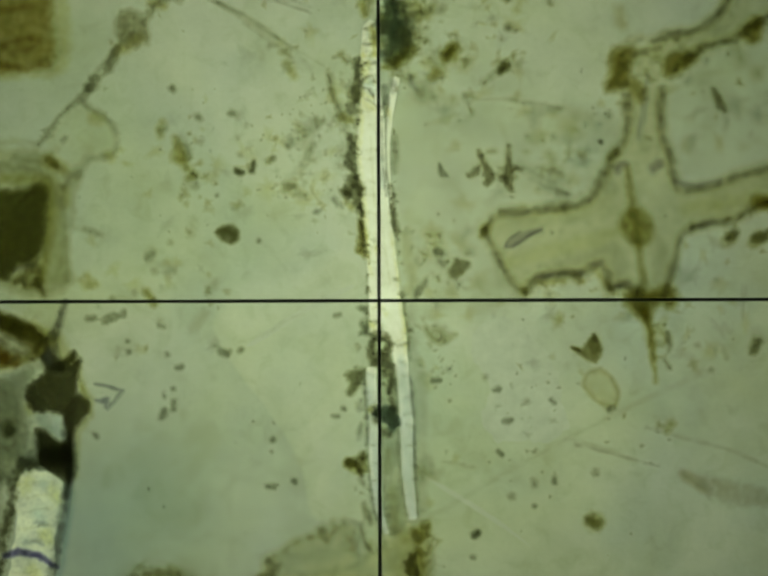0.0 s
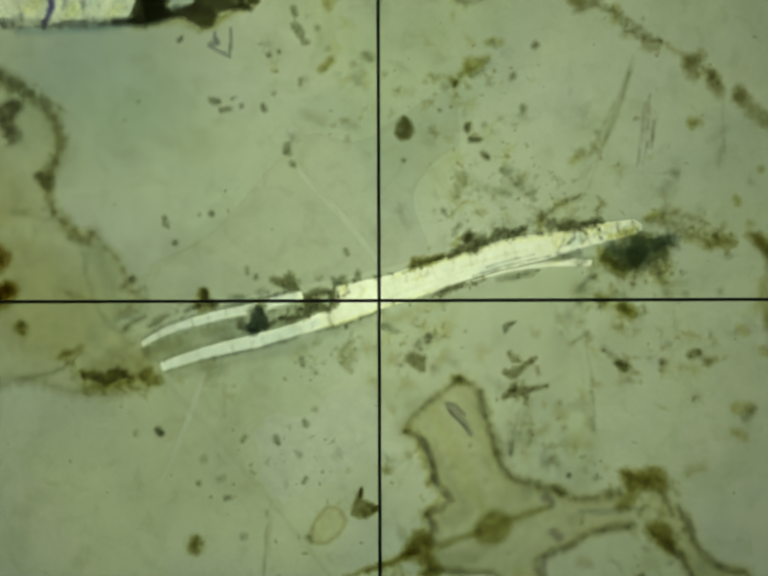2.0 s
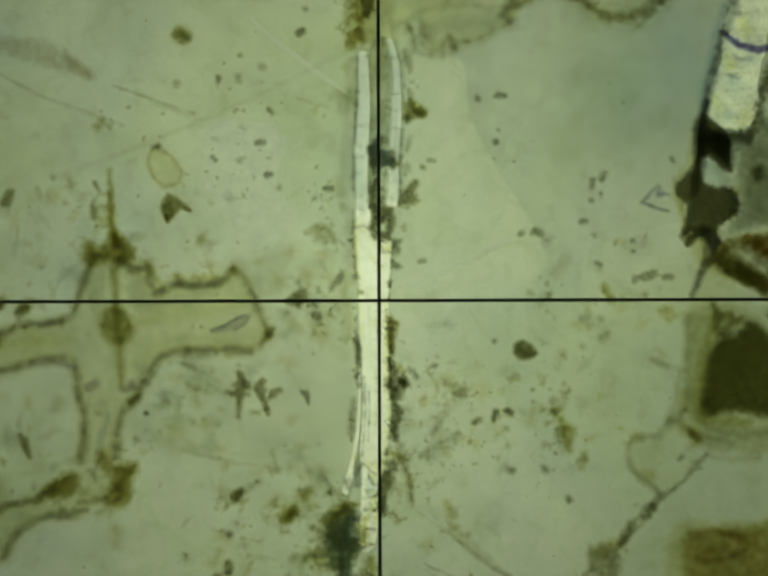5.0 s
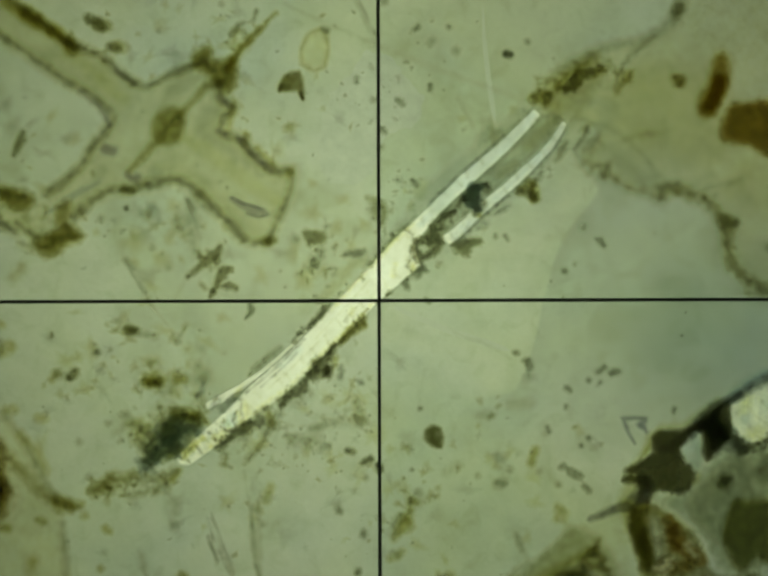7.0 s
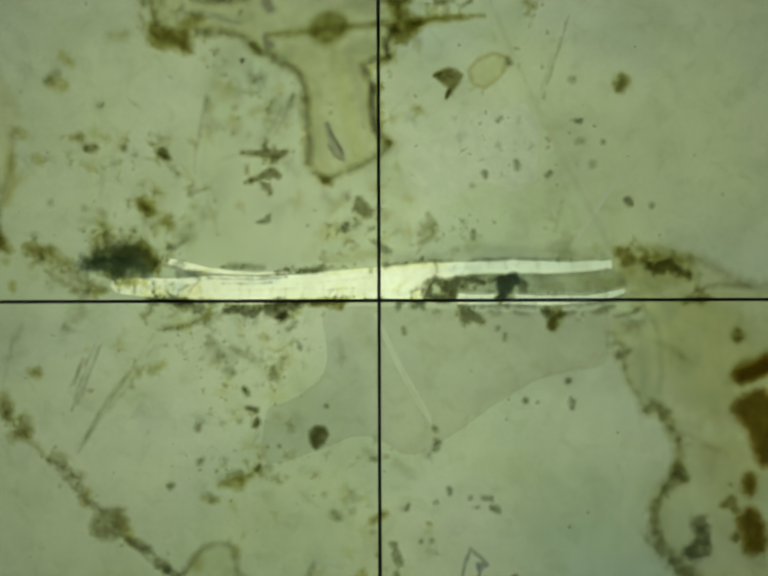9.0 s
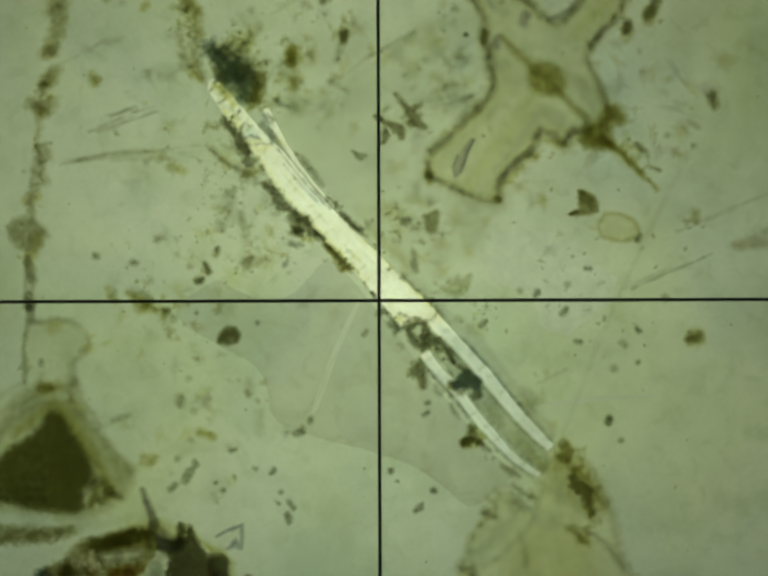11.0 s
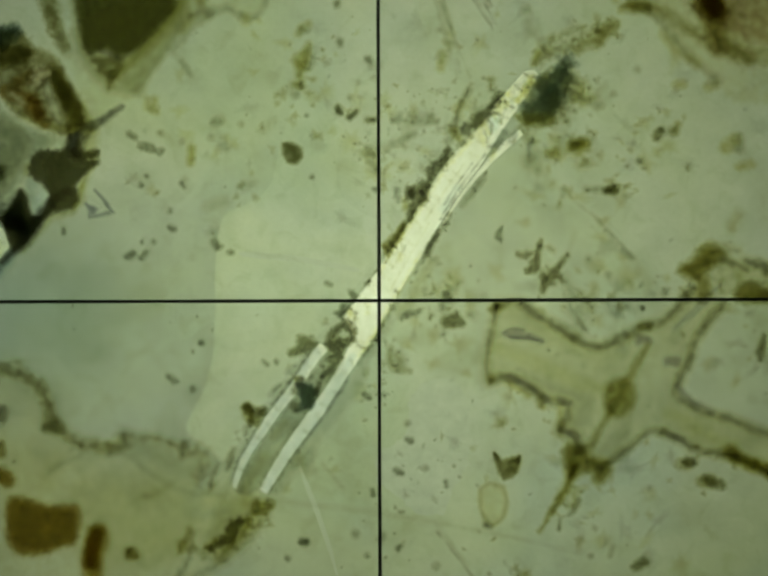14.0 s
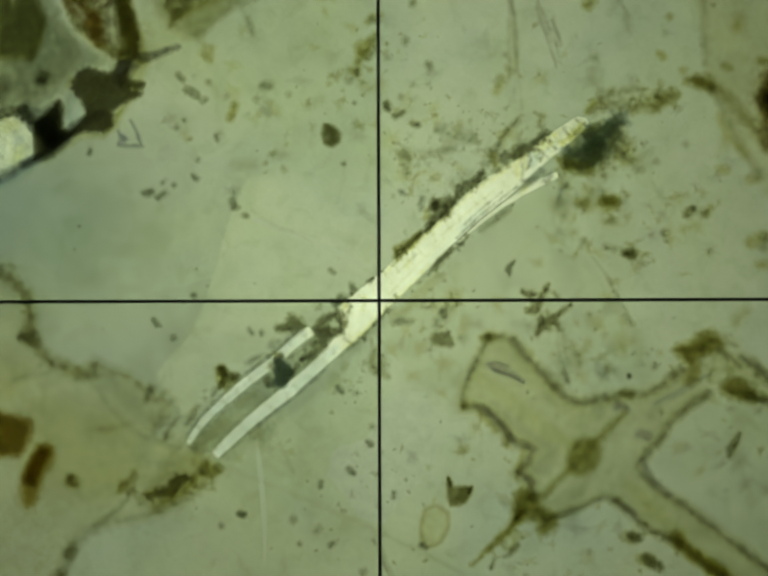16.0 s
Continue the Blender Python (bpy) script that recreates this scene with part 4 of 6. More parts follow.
for shapes, kind in (([[(1250, 106), (1288, 100), (1282, 150), (1278, 176), (1238, 182), (1246, 150)]], KNOT), ([[(1292, 174, 8), (1304, 186, 10), (1306, 198, 6)]], mineral("olive_brown_lump", (0.48, 0.46, 0.22), vary=0.2)), ([[(1358, 156), (1354, 134), (1368, 114), (1400, 110), (1420, 114), (1402, 136), (1380, 152)]], KNOT),
                     ([[(1296, 612, 18), (1312, 626, 20), (1318, 642, 9)]], KNOT), ([[(1338, 604, 12), (1360, 602, 16), (1366, 616, 9)]], KNOT), ([[(1534, 70, 15), (1545, 50, 10)]], KNOT), ([[(1545, 414, 8), (1560, 414, 8)]], KNOT), ([[(1588, 411, 5), (1603, 404, 7)]], OLIVE_STAIN), ([[(1637, 393, 9), (1662, 386, 8)]], KNOT), ([[(1560, 414, 6), (1603, 404, 7), (1642, 389, 7), (1703, 371, 9)]], OLIVE_YELLOW)):
    lump = blot("brown_knot", shapes, kind, cross, edge=19, rough=4, lift=3, h=1.5, mottle=0.4)
    blot("yellow_halo", [[(p[0], p[1]) if len(p) == 2 else (p[0], p[1], p[2] + 5) for p in sh] for sh in shapes], OLIVE_YELLOW, lump, edge=22, rough=3, lift=2.2, h=0.6)
prism = blot("lilac_prism", [[(1038, 502, 6), (1050, 492, 9), (1075, 478, 7), (1102, 468, 5)]], LILAC, cross, edge=5, rough=0.8, lift=3, mottle=0.2, label="lilac grey glassy prism")
blot("edge", [[(1045, 504, 2.5), (1062, 494, 2.5), (1085, 478, 2.5), (1106, 470, 2)], [(1030, 506, 2), (1038, 488, 2), (1060, 474, 2)]], mineral("slate_edge", (0.48, 0.48, 0.48), vary=0.15), prism, edge=4.5, rough=0.6, lift=5, h=0.5)
prism = blot("lilac_prism", [[(1322, 155, 4), (1318, 190, 7), (1312, 235, 7), (1304, 285, 5)]], mineral("pale_lilac_glass", (0.92, 0.93, 1.0), vary=0.05), cross, edge=5, rough=0.8, lift=3, mottle=0.1, label="pale lilac glassy prism")
blot("edge", [[(1322, 155, 2), (1313, 190, 2), (1308, 240, 2.5), (1300, 285, 2)], [(1320, 200, 2), (1314, 250, 2)]], mineral("pale_slate_edge", (0.74, 0.75, 0.80), vary=0.1), prism, edge=5, rough=0.6, lift=5, h=0.5)
branch = blot("glass_branch", [[(1292, 108), (1340, 95), (1372, 74), (1430, 55), (1465, 30), (1490, -30), (1640, -80), (1640, 0), (1570, 28), (1512, 76), (1462, 88), (1425, 104), (1400, 108), (1352, 130), (1345, 165), (1312, 168)]],
              GLASSY, None, edge=10, rough=2, h=1.0, lift=0.5, label="upper branch of the olive glass vein")
for chain in ([(1336, 84, 5), (1360, 74, 9), (1380, 72, 10), (1410, 66, 5), (1435, 54, 5), (1462, 34, 6), (1480, 10, 5), (1492, -24, 5), (1560, -60, 6)], [(1405, 120, 9), (1436, 98, 7), (1468, 88, 5), (1498, 82, 6), (1520, 62, 7), (1552, 44, 6), (1592, 20, 6), (1640, 0, 6)], [(1292, 112, 4), (1320, 104, 3), (1345, 98, 3)]):
    seam = blot("outline", [chain], LINE, branch, edge=11, rough=2.5, lift=1.9, h=1.4, mottle=0.5)
    blot("fringe", [[(x, y, r + 5) for x, y, r in chain]], mineral("yellow_outline_stain", (0.83, 0.815, 0.60), vary=0.12, scale=24), seam, edge=18, rough=3, lift=1.6, h=0.6)
blot("olive_stain", [[(1262, 20, 9), (1268, 50, 9)], [(1505, 100, 7), (1512, 125, 7)], [(1288, 88, 6), (1310, 78, 6)], [(1545, 150, 10)]], mineral("dull_olive_stain", (0.76, 0.75, 0.54), vary=0.15), branch, edge=18, rough=4, lift=0.9, h=0.8)
root = blot("brown_root", [[(1312, 632, 8), (1322, 655, 5), (1328, 682, 4.5), (1330, 710, 6), (1334, 745, 4), (1338, 778, 3)]], mineral("olive_root", (0.42, 0.39, 0.14), vary=0.2), cross, edge=8, rough=2.4, lift=2.6)
blot("root_stain", [[(1318, 650, 9), (1330, 700, 9)], [(1345, 672, 6), (1360, 690, 6)]], OLIVE_YELLOW, root, edge=14, rough=3, lift=2)
blot("dark_splinter", [[(1362, 680, 5), (1366, 704, 6), (1364, 716, 3)], [(1356, 736, 3.5), (1368, 752, 2.5)]], mineral("slate_olive", (0.46, 0.46, 0.34), vary=0.2), cross, edge=6, rough=1.5, lift=2.6)

# ---------------------------------------------------------------- the grain past the lath's other end
upper = blot("olive_grain", [[(661, -335), (755, -260), (822, -215), (858, -200), (898, -192), (947, -183), (994, -170), (1059, -164), (1140, -172), (1261, -331), (879, -621)]],
             OLIVE, None, edge=22, rough=4, h=1.0, lift=0.3, label="olive grain with rust-brown core")
blot("brown_band", [[(1081, -245, 16), (1006, -222, 13), (942, -216, 9), (879, -211, 9), (828, -184, 8)]], mineral("olive_brown_haze", (0.56, 0.52, 0.31), vary=0.2), upper, edge=26, rough=5, lift=1.3, h=0.8)
blot("brown_lump", [[(857, -197, 9), (837, -182, 9)]], mineral("olive_brown_lump", (0.48, 0.46, 0.22), vary=0.2), upper, edge=13, rough=3, lift=1.9)
blot("brown_haze", [[(994, -279, 26), (930, -287, 24), (946, -358, 40)]], mineral("brown_haze_film", (0.62, 0.56, 0.38), vary=0.2), upper, edge=50, rough=8, lift=1.2, h=0.8)
blot("dark_ring", [[(916, -303, 12), (971, -257, 14), (1029, -239, 16), (1084, -250, 14), (1128, -291, 16)]], mineral("olive_ring", (0.62, 0.60, 0.38), vary=0.2), upper, edge=26, rough=5, lift=1.6, h=1)
blot("core", [[(926, -324), (990, -273), (1046, -265), (1100, -294), (1137, -361), (1076, -440)]], mineral("tawny_core", (0.55, 0.45, 0.28), vary=0.3, scale=12), upper, edge=30, rough=6, lift=1.6, h=1.2)
blot("rust_haze", [[(914, -304, 12), (974, -268, 22), (1019, -226, 14)]], mineral("rust_haze_film", (0.40, 0.34, 0.17), vary=0.2), upper, edge=34, rough=5, lift=2.2, h=0.8)
blot("rust_spot", [[(945, -270, 16), (965, -280, 18)], [(975, -281, 15), (954, -289, 13)]], mineral("dark_rust", (0.20, 0.165, 0.07), vary=0.2), upper, edge=30, rough=4, lift=3)
blot("seam", [[(691, -308, 5), (754, -259, 5), (813, -221, 5)], [(860, -199, 6), (909, -190, 5), (958, -180, 6), (1001, -171, 6), (1058, -171, 7)]], SEAM_PALE, upper, edge=14, rough=3, lift=1.4, h=0.8)
blot("yellow_rim", [[(918, -177, 6), (967, -167, 7), (1008, -172, 6)], [(792, -317, 9), (783, -330, 7)]], OLIVE_YELLOW, upper, edge=16, rough=4, lift=1.2, h=0.6)
blot("rust_seam", [[(817, -166, 5), (831, -187, 10), (838, -203, 8), (856, -202, 5)]], mineral("olive_seam_knot", (0.50, 0.47, 0.22), vary=0.2), upper, edge=14, rough=4, lift=1.8)
blot("rust_spot", [[(842, -248, 6), (850, -252, 4)], [(876, -312, 7), (893, -329, 6)], [(747, -159, 7), (739, -156, 5)]], OLIVE_STAIN, upper, edge=11, rough=2, lift=1.8)

# ---------------------------------------------------------------- seams across the feldspar
BAND_SOFT = mineral("olive_grey_band", (0.46, 0.46, 0.35), vary=0.2, scale=24)
boundary = blot("grain_boundary", [[(81, 295, 3), (92, 280, 5), (106, 262, 6), (119, 241, 4), (138, 223, 4), (154, 209, 5), (166, 202, 9), (180, 186, 7)]], BAND_SOFT, None, edge=8, rough=2.2, grain=9, lift=0.6, h=1.4, label="dark grain boundary crossing the feldspar", category="seam")
blot("stained_band", [[(182, 179, 10), (196, 172, 8), (188, 162, 7)], [(203, 159, 4), (223, 137, 6)], [(223, 135, 8), (234, 118, 7), (240, 101, 6)]], BAND_SOFT, boundary, edge=9, rough=3, lift=0.9)
blot("stained_band", [[(300, 87), (266, 98), (242, 77), (240, 35), (258, 22), (280, 23), (293, 40), (305, 66)]], mineral("olive_brown_band", (0.44, 0.43, 0.29), vary=0.2, scale=24), boundary, edge=12, rough=3.5, lift=0.9)
blot("stained_band", [[(298, 40, 6), (312, 14, 9), (332, -2, 8), (351, -13, 12), (373, -34, 13), (389, -57, 7), (396, -72, 4)]], mineral("olive_brown_band", (0.44, 0.43, 0.29), vary=0.2, scale=24), boundary, edge=10, rough=4, grain=9, lift=0.9, mottle=0.55)
blot("stained_band", [[(224, 123, 6), (239, 99, 6), (201, 144, 3), (189, 164, 4), (184, 178, 8)]], BAND_SOFT, boundary, edge=9, rough=3, lift=0.9)
blot("stained_band", [[(399, -72, 3), (418, -91, 4), (432, -109, 4)], [(441, -144, 12), (450, -124, 14), (452, -112, 8)], [(490, -162, 12), (475, -153, 10), (510, -169, 9)], [(538, -206, 16), (587, -238, 14), (635, -290, 16)]], mineral("olive_brown_band", (0.50, 0.48, 0.30), vary=0.2, scale=24), boundary, edge=13, rough=4, lift=0.9)
blot("stained_band", [[(468, -117, 12), (450, -119, 14), (452, -131, 8)], [(524, -167, 7), (502, -154, 10), (485, -162, 7)], [(536, -207, 12), (524, -208, 8)], [(602, -272, 10), (584, -268, 9), (620, -296, 8)], [(398, -39, 8), (407, -57, 8)]], mineral("olive_brown_band", (0.56, 0.54, 0.36), vary=0.2, scale=24), boundary, edge=15, rough=4, lift=0.9)
blot("yellow_knot", [[(243, 99, 7), (239, 112, 6)], [(253, 100, 9), (286, 77, 8)], [(337, 13, 6), (307, 4, 5)], [(447, -117, 7)], [(478, -135, 7)]], OLIVE_YELLOW, boundary, edge=12, rough=2.5, lift=1)
edge = blot("clear_corner", [[(168, 207), (190, 222), (217, 240), (235, 265), (239, 291), (226, 318), (188, 329), (158, 351), (128, 356), (94, 298), (129, 237)]], mineral("faint_olive", (0.95, 0.95, 0.86), vary=0.03), None, edge=10, rough=2, h=0.5, lift=0.3, label="faint olive corner grain")
blot("seam", [[(169, 206, 4), (188, 221, 5), (215, 238, 4), (233, 261, 5), (241, 286, 4), (231, 315, 6), (212, 321, 5), (180, 324, 5), (164, 345, 8), (147, 362, 8), (132, 381, 5)]], mineral("grey_corner_seam", (0.58, 0.58, 0.50), vary=0.2), edge, edge=11, rough=3, lift=0.9, mottle=0.5)
blot("yellow_stain", [[(194, 240, 10), (207, 244, 7)], [(226, 320, 8)], [(131, 386, 8), (138, 415, 6)]], OLIVE_YELLOW, edge, edge=16, rough=3, lift=1, h=0.7)
blot("dark_spot", [[(129, 287, 5), (134, 281, 4)]], mineral("grey_speck_film", (0.50, 0.51, 0.44)), edge, edge=7, rough=1.5, lift=1)


def fissures(kind, material, chains):
    for chain in chains:
        tagged(blot(kind, [chain], material, section, edge=5 if kind == "scratch" else 6, rough=1.2, grain=14, lift=0.6, h=0.8, mottle=0.7, label="thin dark grey scratch" if kind == "scratch" else "faint crack in the feldspar"), group="cracks and scratches")


fissures("scratch", mineral("slate_scratch", (0.66, 0.66, 0.61), vary=0.2), ([(512, -14, 1.5), (557, 0, 2.5), (592, 12, 2.5), (635, 27, 1.5)], [(551, -24, 2), (582, -16, 3.5), (603, -10, 2)], [(633, 15, 2), (597, 0, 2.5), (546, -16, 2.5), (498, -27, 2)], [(1175, 908, 2), (1200, 913, 3), (1255, 928, 3), (1300, 940, 2.5), (1345, 952, 2)]))
fissures("crack", mineral("faint_grey_crack", (0.80, 0.805, 0.735), vary=0.15), ([(570, 78, 3), (539, 56, 4), (498, 31, 4), (457, 13, 5), (411, -10, 3)], [(660, 134, 2), (581, 87, 2), (510, 46, 3), (451, 7, 3), (420, -19, 2)], [(1318, 872, 2), (1380, 890, 3), (1440, 905, 3), (1490, 918, 2), (1580, 958, 3)], [(905, 943, 2), (940, 948, 2.5), (965, 953, 2)], [(1030, 200, 1.5), (1090, 212, 2), (1160, 222, 2)], [(1151, 217, 2), (1089, 210, 2.5), (1026, 203, 2.5), (965, 202, 2)],))
fissures("crack", mineral("faint_grey_crack", (0.80, 0.805, 0.735), vary=0.15), ([(1206, 408, 2), (1147, 392, 3), (1082, 367, 2.5)], [(1264, 923, 2), (1215, 909, 3), (1156, 895, 2)], [(640, -154, 2), (578, -163, 2.5), (528, -173, 2)], [(625, 21, 2.5), (560, -6, 2.5), (502, -22, 2)], [(604, -5, 3), (549, -29, 4)], [(637, 137, 3), (582, 90, 4), (516, 42, 5), (436, 0, 4)],))
fissures("crack", HAIR, ([(418, -10, 2), (470, 26, 2.5), (528, 62, 3), (584, 106, 3), (640, 150, 2)], [(738, 1140, 2), (849, 1073, 2), (923, 1030, 2), (1020, 972, 2.5), (1130, 910, 2.5), (1260, 843, 3), (1350, 800, 3), (1450, 755, 2.5)], [(490, 698, 2.5), (520, 690, 3), (555, 675, 3), (575, 658, 3), (620, 640, 2)], [(555, -25, 2), (600, -4, 2)], [(499, 49, 3), (565, 97, 4), (618, 144, 3)]))
mauve = blot("stained_patch", [[(1385, 965), (1440, 972), (1500, 985), (1580, 1002), (1640, 1015), (1640, 1055), (1560, 1035), (1490, 1030), (1430, 1002)]], mineral("mauve_stain", (0.72, 0.70, 0.63), vary=0.15), None, edge=24, rough=5, h=0.8, lift=0.3, label="mauve brown stained wedge in the feldspar")
blot("brown_tip", [[(1395, 968, 7), (1420, 985, 8), (1440, 1000, 6)]], mineral("tawny_tip", (0.78, 0.74, 0.58), vary=0.1), mauve, edge=14, rough=3, lift=0.9)
oval = blot("oval_crystal", [[(1188, 780), (1200, 760), (1226, 752), (1250, 772), (1264, 800), (1258, 826), (1240, 830), (1212, 815), (1198, 802)]], mineral("olive_oval", (0.90, 0.88, 0.70), vary=0.06), None, edge=8, rough=1, h=1.0, lift=0.4, label="small rounded pale olive crystal")
blot("rim", [[(1244, 832, 5), (1214, 816, 1.5), (1190, 786, 1.5), (1198, 764, 2), (1224, 753, 2.5), (1248, 770, 2), (1263, 800, 2.5), (1256, 828, 3)]], mineral("olive_oval_rim", (0.72, 0.69, 0.48), vary=0.2), oval, edge=8, rough=1.8, lift=1.5, h=0.6)
arrow = blot("arrow_mark", [[(195, 784, 2), (219, 788, 3), (236, 794, 3), (252, 797, 2.5)]], mineral("slate_mark", (0.38, 0.40, 0.44), vary=0.2), None, edge=5, rough=1, h=0.8, lift=0.5, label="small arrow-shaped bluish mark", category="mark")
blot("stroke", [[(247, 802, 3), (234, 819, 3.5), (219, 834, 3)]], mineral("slate_stroke", (0.48, 0.50, 0.52), vary=0.2), arrow, edge=6, rough=1, lift=0.8)
blot("barb", [[(198, 817, 2), (211, 819, 6), (221, 814, 4), (215, 828, 3)]], mineral("slate_barb", (0.36, 0.38, 0.44), vary=0.2), arrow, edge=6, rough=1.5, lift=0.9)

# ---------------------------------------------------------------- ore along the lath


def ore_patch(shapes, material):
    tagged(blot("ore_grain", shapes, material, section, edge=8, rough=2.6, grain=8, lift=1.8, h=1.2, mottle=0.4), group="ore along the lath")


ore_patch([[(728, 128, 7), (730, 150, 8), (733, 168, 9), (728, 186, 13), (720, 208, 10), (716, 226, 8)]], mineral("grey_olive_margin_ore", (0.28, 0.285, 0.20), vary=0.25))
ore_patch([[(672, 155, 5), (676, 185, 5), (684, 208, 4), (694, 230, 7), (704, 240, 6)]], BAND_SOFT)
ore_patch([[(714, 275, 4), (718, 300, 6), (712, 332, 9), (722, 346, 7)]], OPAQUE)
ore_patch([[(722, 370, 12), (716, 392, 14), (735, 385, 10), (728, 412, 9), (738, 436, 6)], [(700, 393, 6), (710, 398, 8)]], OPAQUE)
ore_patch([[(738, 455, 5), (740, 482, 8), (735, 510, 9), (744, 520, 5)]], KNOT)
ore_patch([[(682, 407, 4), (686, 417, 3.5), (695, 420, 4)], [(644, 434, 4), (652, 430, 3)]], mineral("slate_ore", (0.34, 0.36, 0.31), vary=0.2))
ore_patch([[(718, 424, 6), (712, 418, 4)], [(700, 240, 8), (712, 246, 6)]], OLIVE_STAIN)
ore_patch([[(735, 628, 5), (744, 634, 5)], [(742, 660, 7), (746, 676, 8), (738, 680, 4)]], mineral("slate_olive_ore", (0.30, 0.32, 0.24), vary=0.25))
ore_patch([[(766, 686, 9), (786, 688, 8), (798, 702, 5), (792, 712, 8)], [(760, 700, 6), (758, 722, 7), (766, 738, 9), (784, 742, 9), (798, 748, 7)], [(778, 722, 8), (790, 730, 7)]], OPAQUE)
ore_patch([[(704, 766), (726, 754), (746, 754), (738, 778), (726, 800), (716, 806), (708, 800), (714, 780)]], mineral("grey_olive_ore", (0.25, 0.255, 0.14), vary=0.25))
ore_patch([[(770, 842, 8), (792, 846, 17), (806, 862, 10), (800, 872, 7)]], BLACK)
ore_patch([[(764, 832, 6), (768, 858, 6)], [(786, 882, 7), (795, 888, 5)]], OPAQUE)
ore_patch([[(712, 945, 9), (730, 946, 9), (742, 928, 6)], [(736, 962, 6)]], BISTRE)
ore_patch([[(748, 960, 5), (744, 940, 5)], [(756, 836, 5)], [(712, 946, 11), (732, 960, 8)]], OLIVE_STAIN)
ore_patch([[(736, 975, 5), (742, 990, 3)], [(742, 1030, 5), (752, 1052, 7), (756, 1064, 5)], [(736, 1072, 4), (742, 1098, 5), (752, 1118, 5)]], mineral("grey_brown_ore", (0.50, 0.50, 0.40), vary=0.25))
ore_patch([[(733, 896, 3), (735, 870, 4)], [(734, 836, 5), (738, 815, 3)], [(742, 770, 3), (744, 800, 4)]], mineral("slate_stain", (0.60, 0.62, 0.60), vary=0.2))
ore_patch([[(798, 765, 6), (800, 785, 6), (794, 800, 5)], [(800, 815, 4), (806, 838, 5)]], OPAQUE)
ore_patch([[(805, 280, 5), (807, 320, 6), (805, 352, 4)], [(800, 385, 3), (802, 415, 4)]], mineral("slate_margin", (0.46, 0.47, 0.38), vary=0.25))
ore_patch([[(802, 428, 4), (805, 455, 5), (810, 474, 5)]], OPAQUE)
ore_patch([[(836, 155, 3), (842, 172, 4), (850, 184, 3)]], mineral("slate_splinter", (0.44, 0.47, 0.46), vary=0.2))
ore_patch([[(868, 578, 5), (854, 596, 7), (848, 608, 4)], [(820, 600, 5)]], mineral("slate_olive_margin", (0.42, 0.43, 0.34), vary=0.2))
ore_patch([[(786, 178, 5), (786, 200, 6), (782, 218, 4)], [(806, 170, 4), (808, 186, 3)]], mineral("slate_joint", (0.46, 0.48, 0.46), vary=0.2))
big = blot("black_ore_grain", [[(796, 109, 8), (809, 89, 18), (811, 63, 22), (805, 31, 14), (797, -11, 6)], [(806, 58, 28), (815, 82, 18)]], BLACK, None, edge=46, rough=9, grain=14, h=3, lift=1.4, mottle=0.25, label="soft-edged black ore grain at the lath's end", category="ore grain")
blot("brown_fringe", [[(804, 113, 18), (804, 81, 34), (806, 45, 32), (800, -6, 12)], [(838, 70, 22), (848, 96, 14), (810, 130, 12)], [(826, 10, 16), (846, 30, 14)]], mineral("olive_brown_fringe", (0.47, 0.46, 0.28), vary=0.25), big, edge=24, rough=6, lift=1.1, mottle=0.5)
blot("olive_fringe", [[(792, 128, 8), (808, 132, 8), (785, 138, 5)], [(809, 123, 9), (838, 101, 9)], [(780, 38, 5), (771, 65, 5)]], OLIVE_STAIN, big, edge=11, rough=3, lift=1.2)
blot("olive_fringe", [[(760, 60, 5), (764, 85, 6), (766, 112, 4)], [(738, 10, 6), (745, 30, 6)]], mineral("yellow_olive_fringe", (0.66, 0.64, 0.28), vary=0.2), lath, edge=9, rough=2.5, lift=1.8)
blot("halo", [[(825, 130, 14), (845, 160, 14), (870, 195, 12), (930, 200, 8)], [(870, 60, 10), (880, 100, 8)], [(871, 26, 14), (871, 1, 8)]], mineral("grey_olive_halo", (0.84, 0.85, 0.74), vary=0.1), big, edge=30, rough=6, lift=0.8, h=0.5)
blot("tail", [[(748, 27, 5), (762, -1, 6), (769, -33, 6), (786, -45, 5)], [(742, -3, 4), (751, -40, 4), (772, -75, 5)]], mineral("grey_olive_tail", (0.62, 0.61, 0.46), vary=0.2), big, edge=10, rough=4, lift=1.1, mottle=0.5)
blot("brown_tail", [[(797, -43, 6), (803, -67, 11), (814, -93, 13), (819, -129, 7)], [(823, -74, 7), (821, -101, 12), (827, -129, 11)]], mineral("olive_brown_tail", (0.50, 0.475, 0.24), vary=0.2), big, edge=14, rough=5, lift=1.2, mottle=0.5)
blot("tail", [[(751, 25, 8), (750, -3, 10), (774, -22, 9), (786, -58, 8)], [(728, -9, 6), (754, -53, 6), (767, -82, 5)]], mineral("soft_grey_tail", (0.74, 0.73, 0.58), vary=0.15), big, edge=16, rough=5, lift=0.9, mottle=0.5)
blot("grey_gap", [[(776, 745), (800, 745), (810, 800), (814, 860), (817, 960), (830, 1062), (806, 1092), (790, 1040), (781, 950), (778, 860)]], mineral("grey_green_gap", (0.66, 0.68, 0.60), vary=0.12, scale=20), lath, edge=6, rough=1.2, lift=0.6, h=0.5)
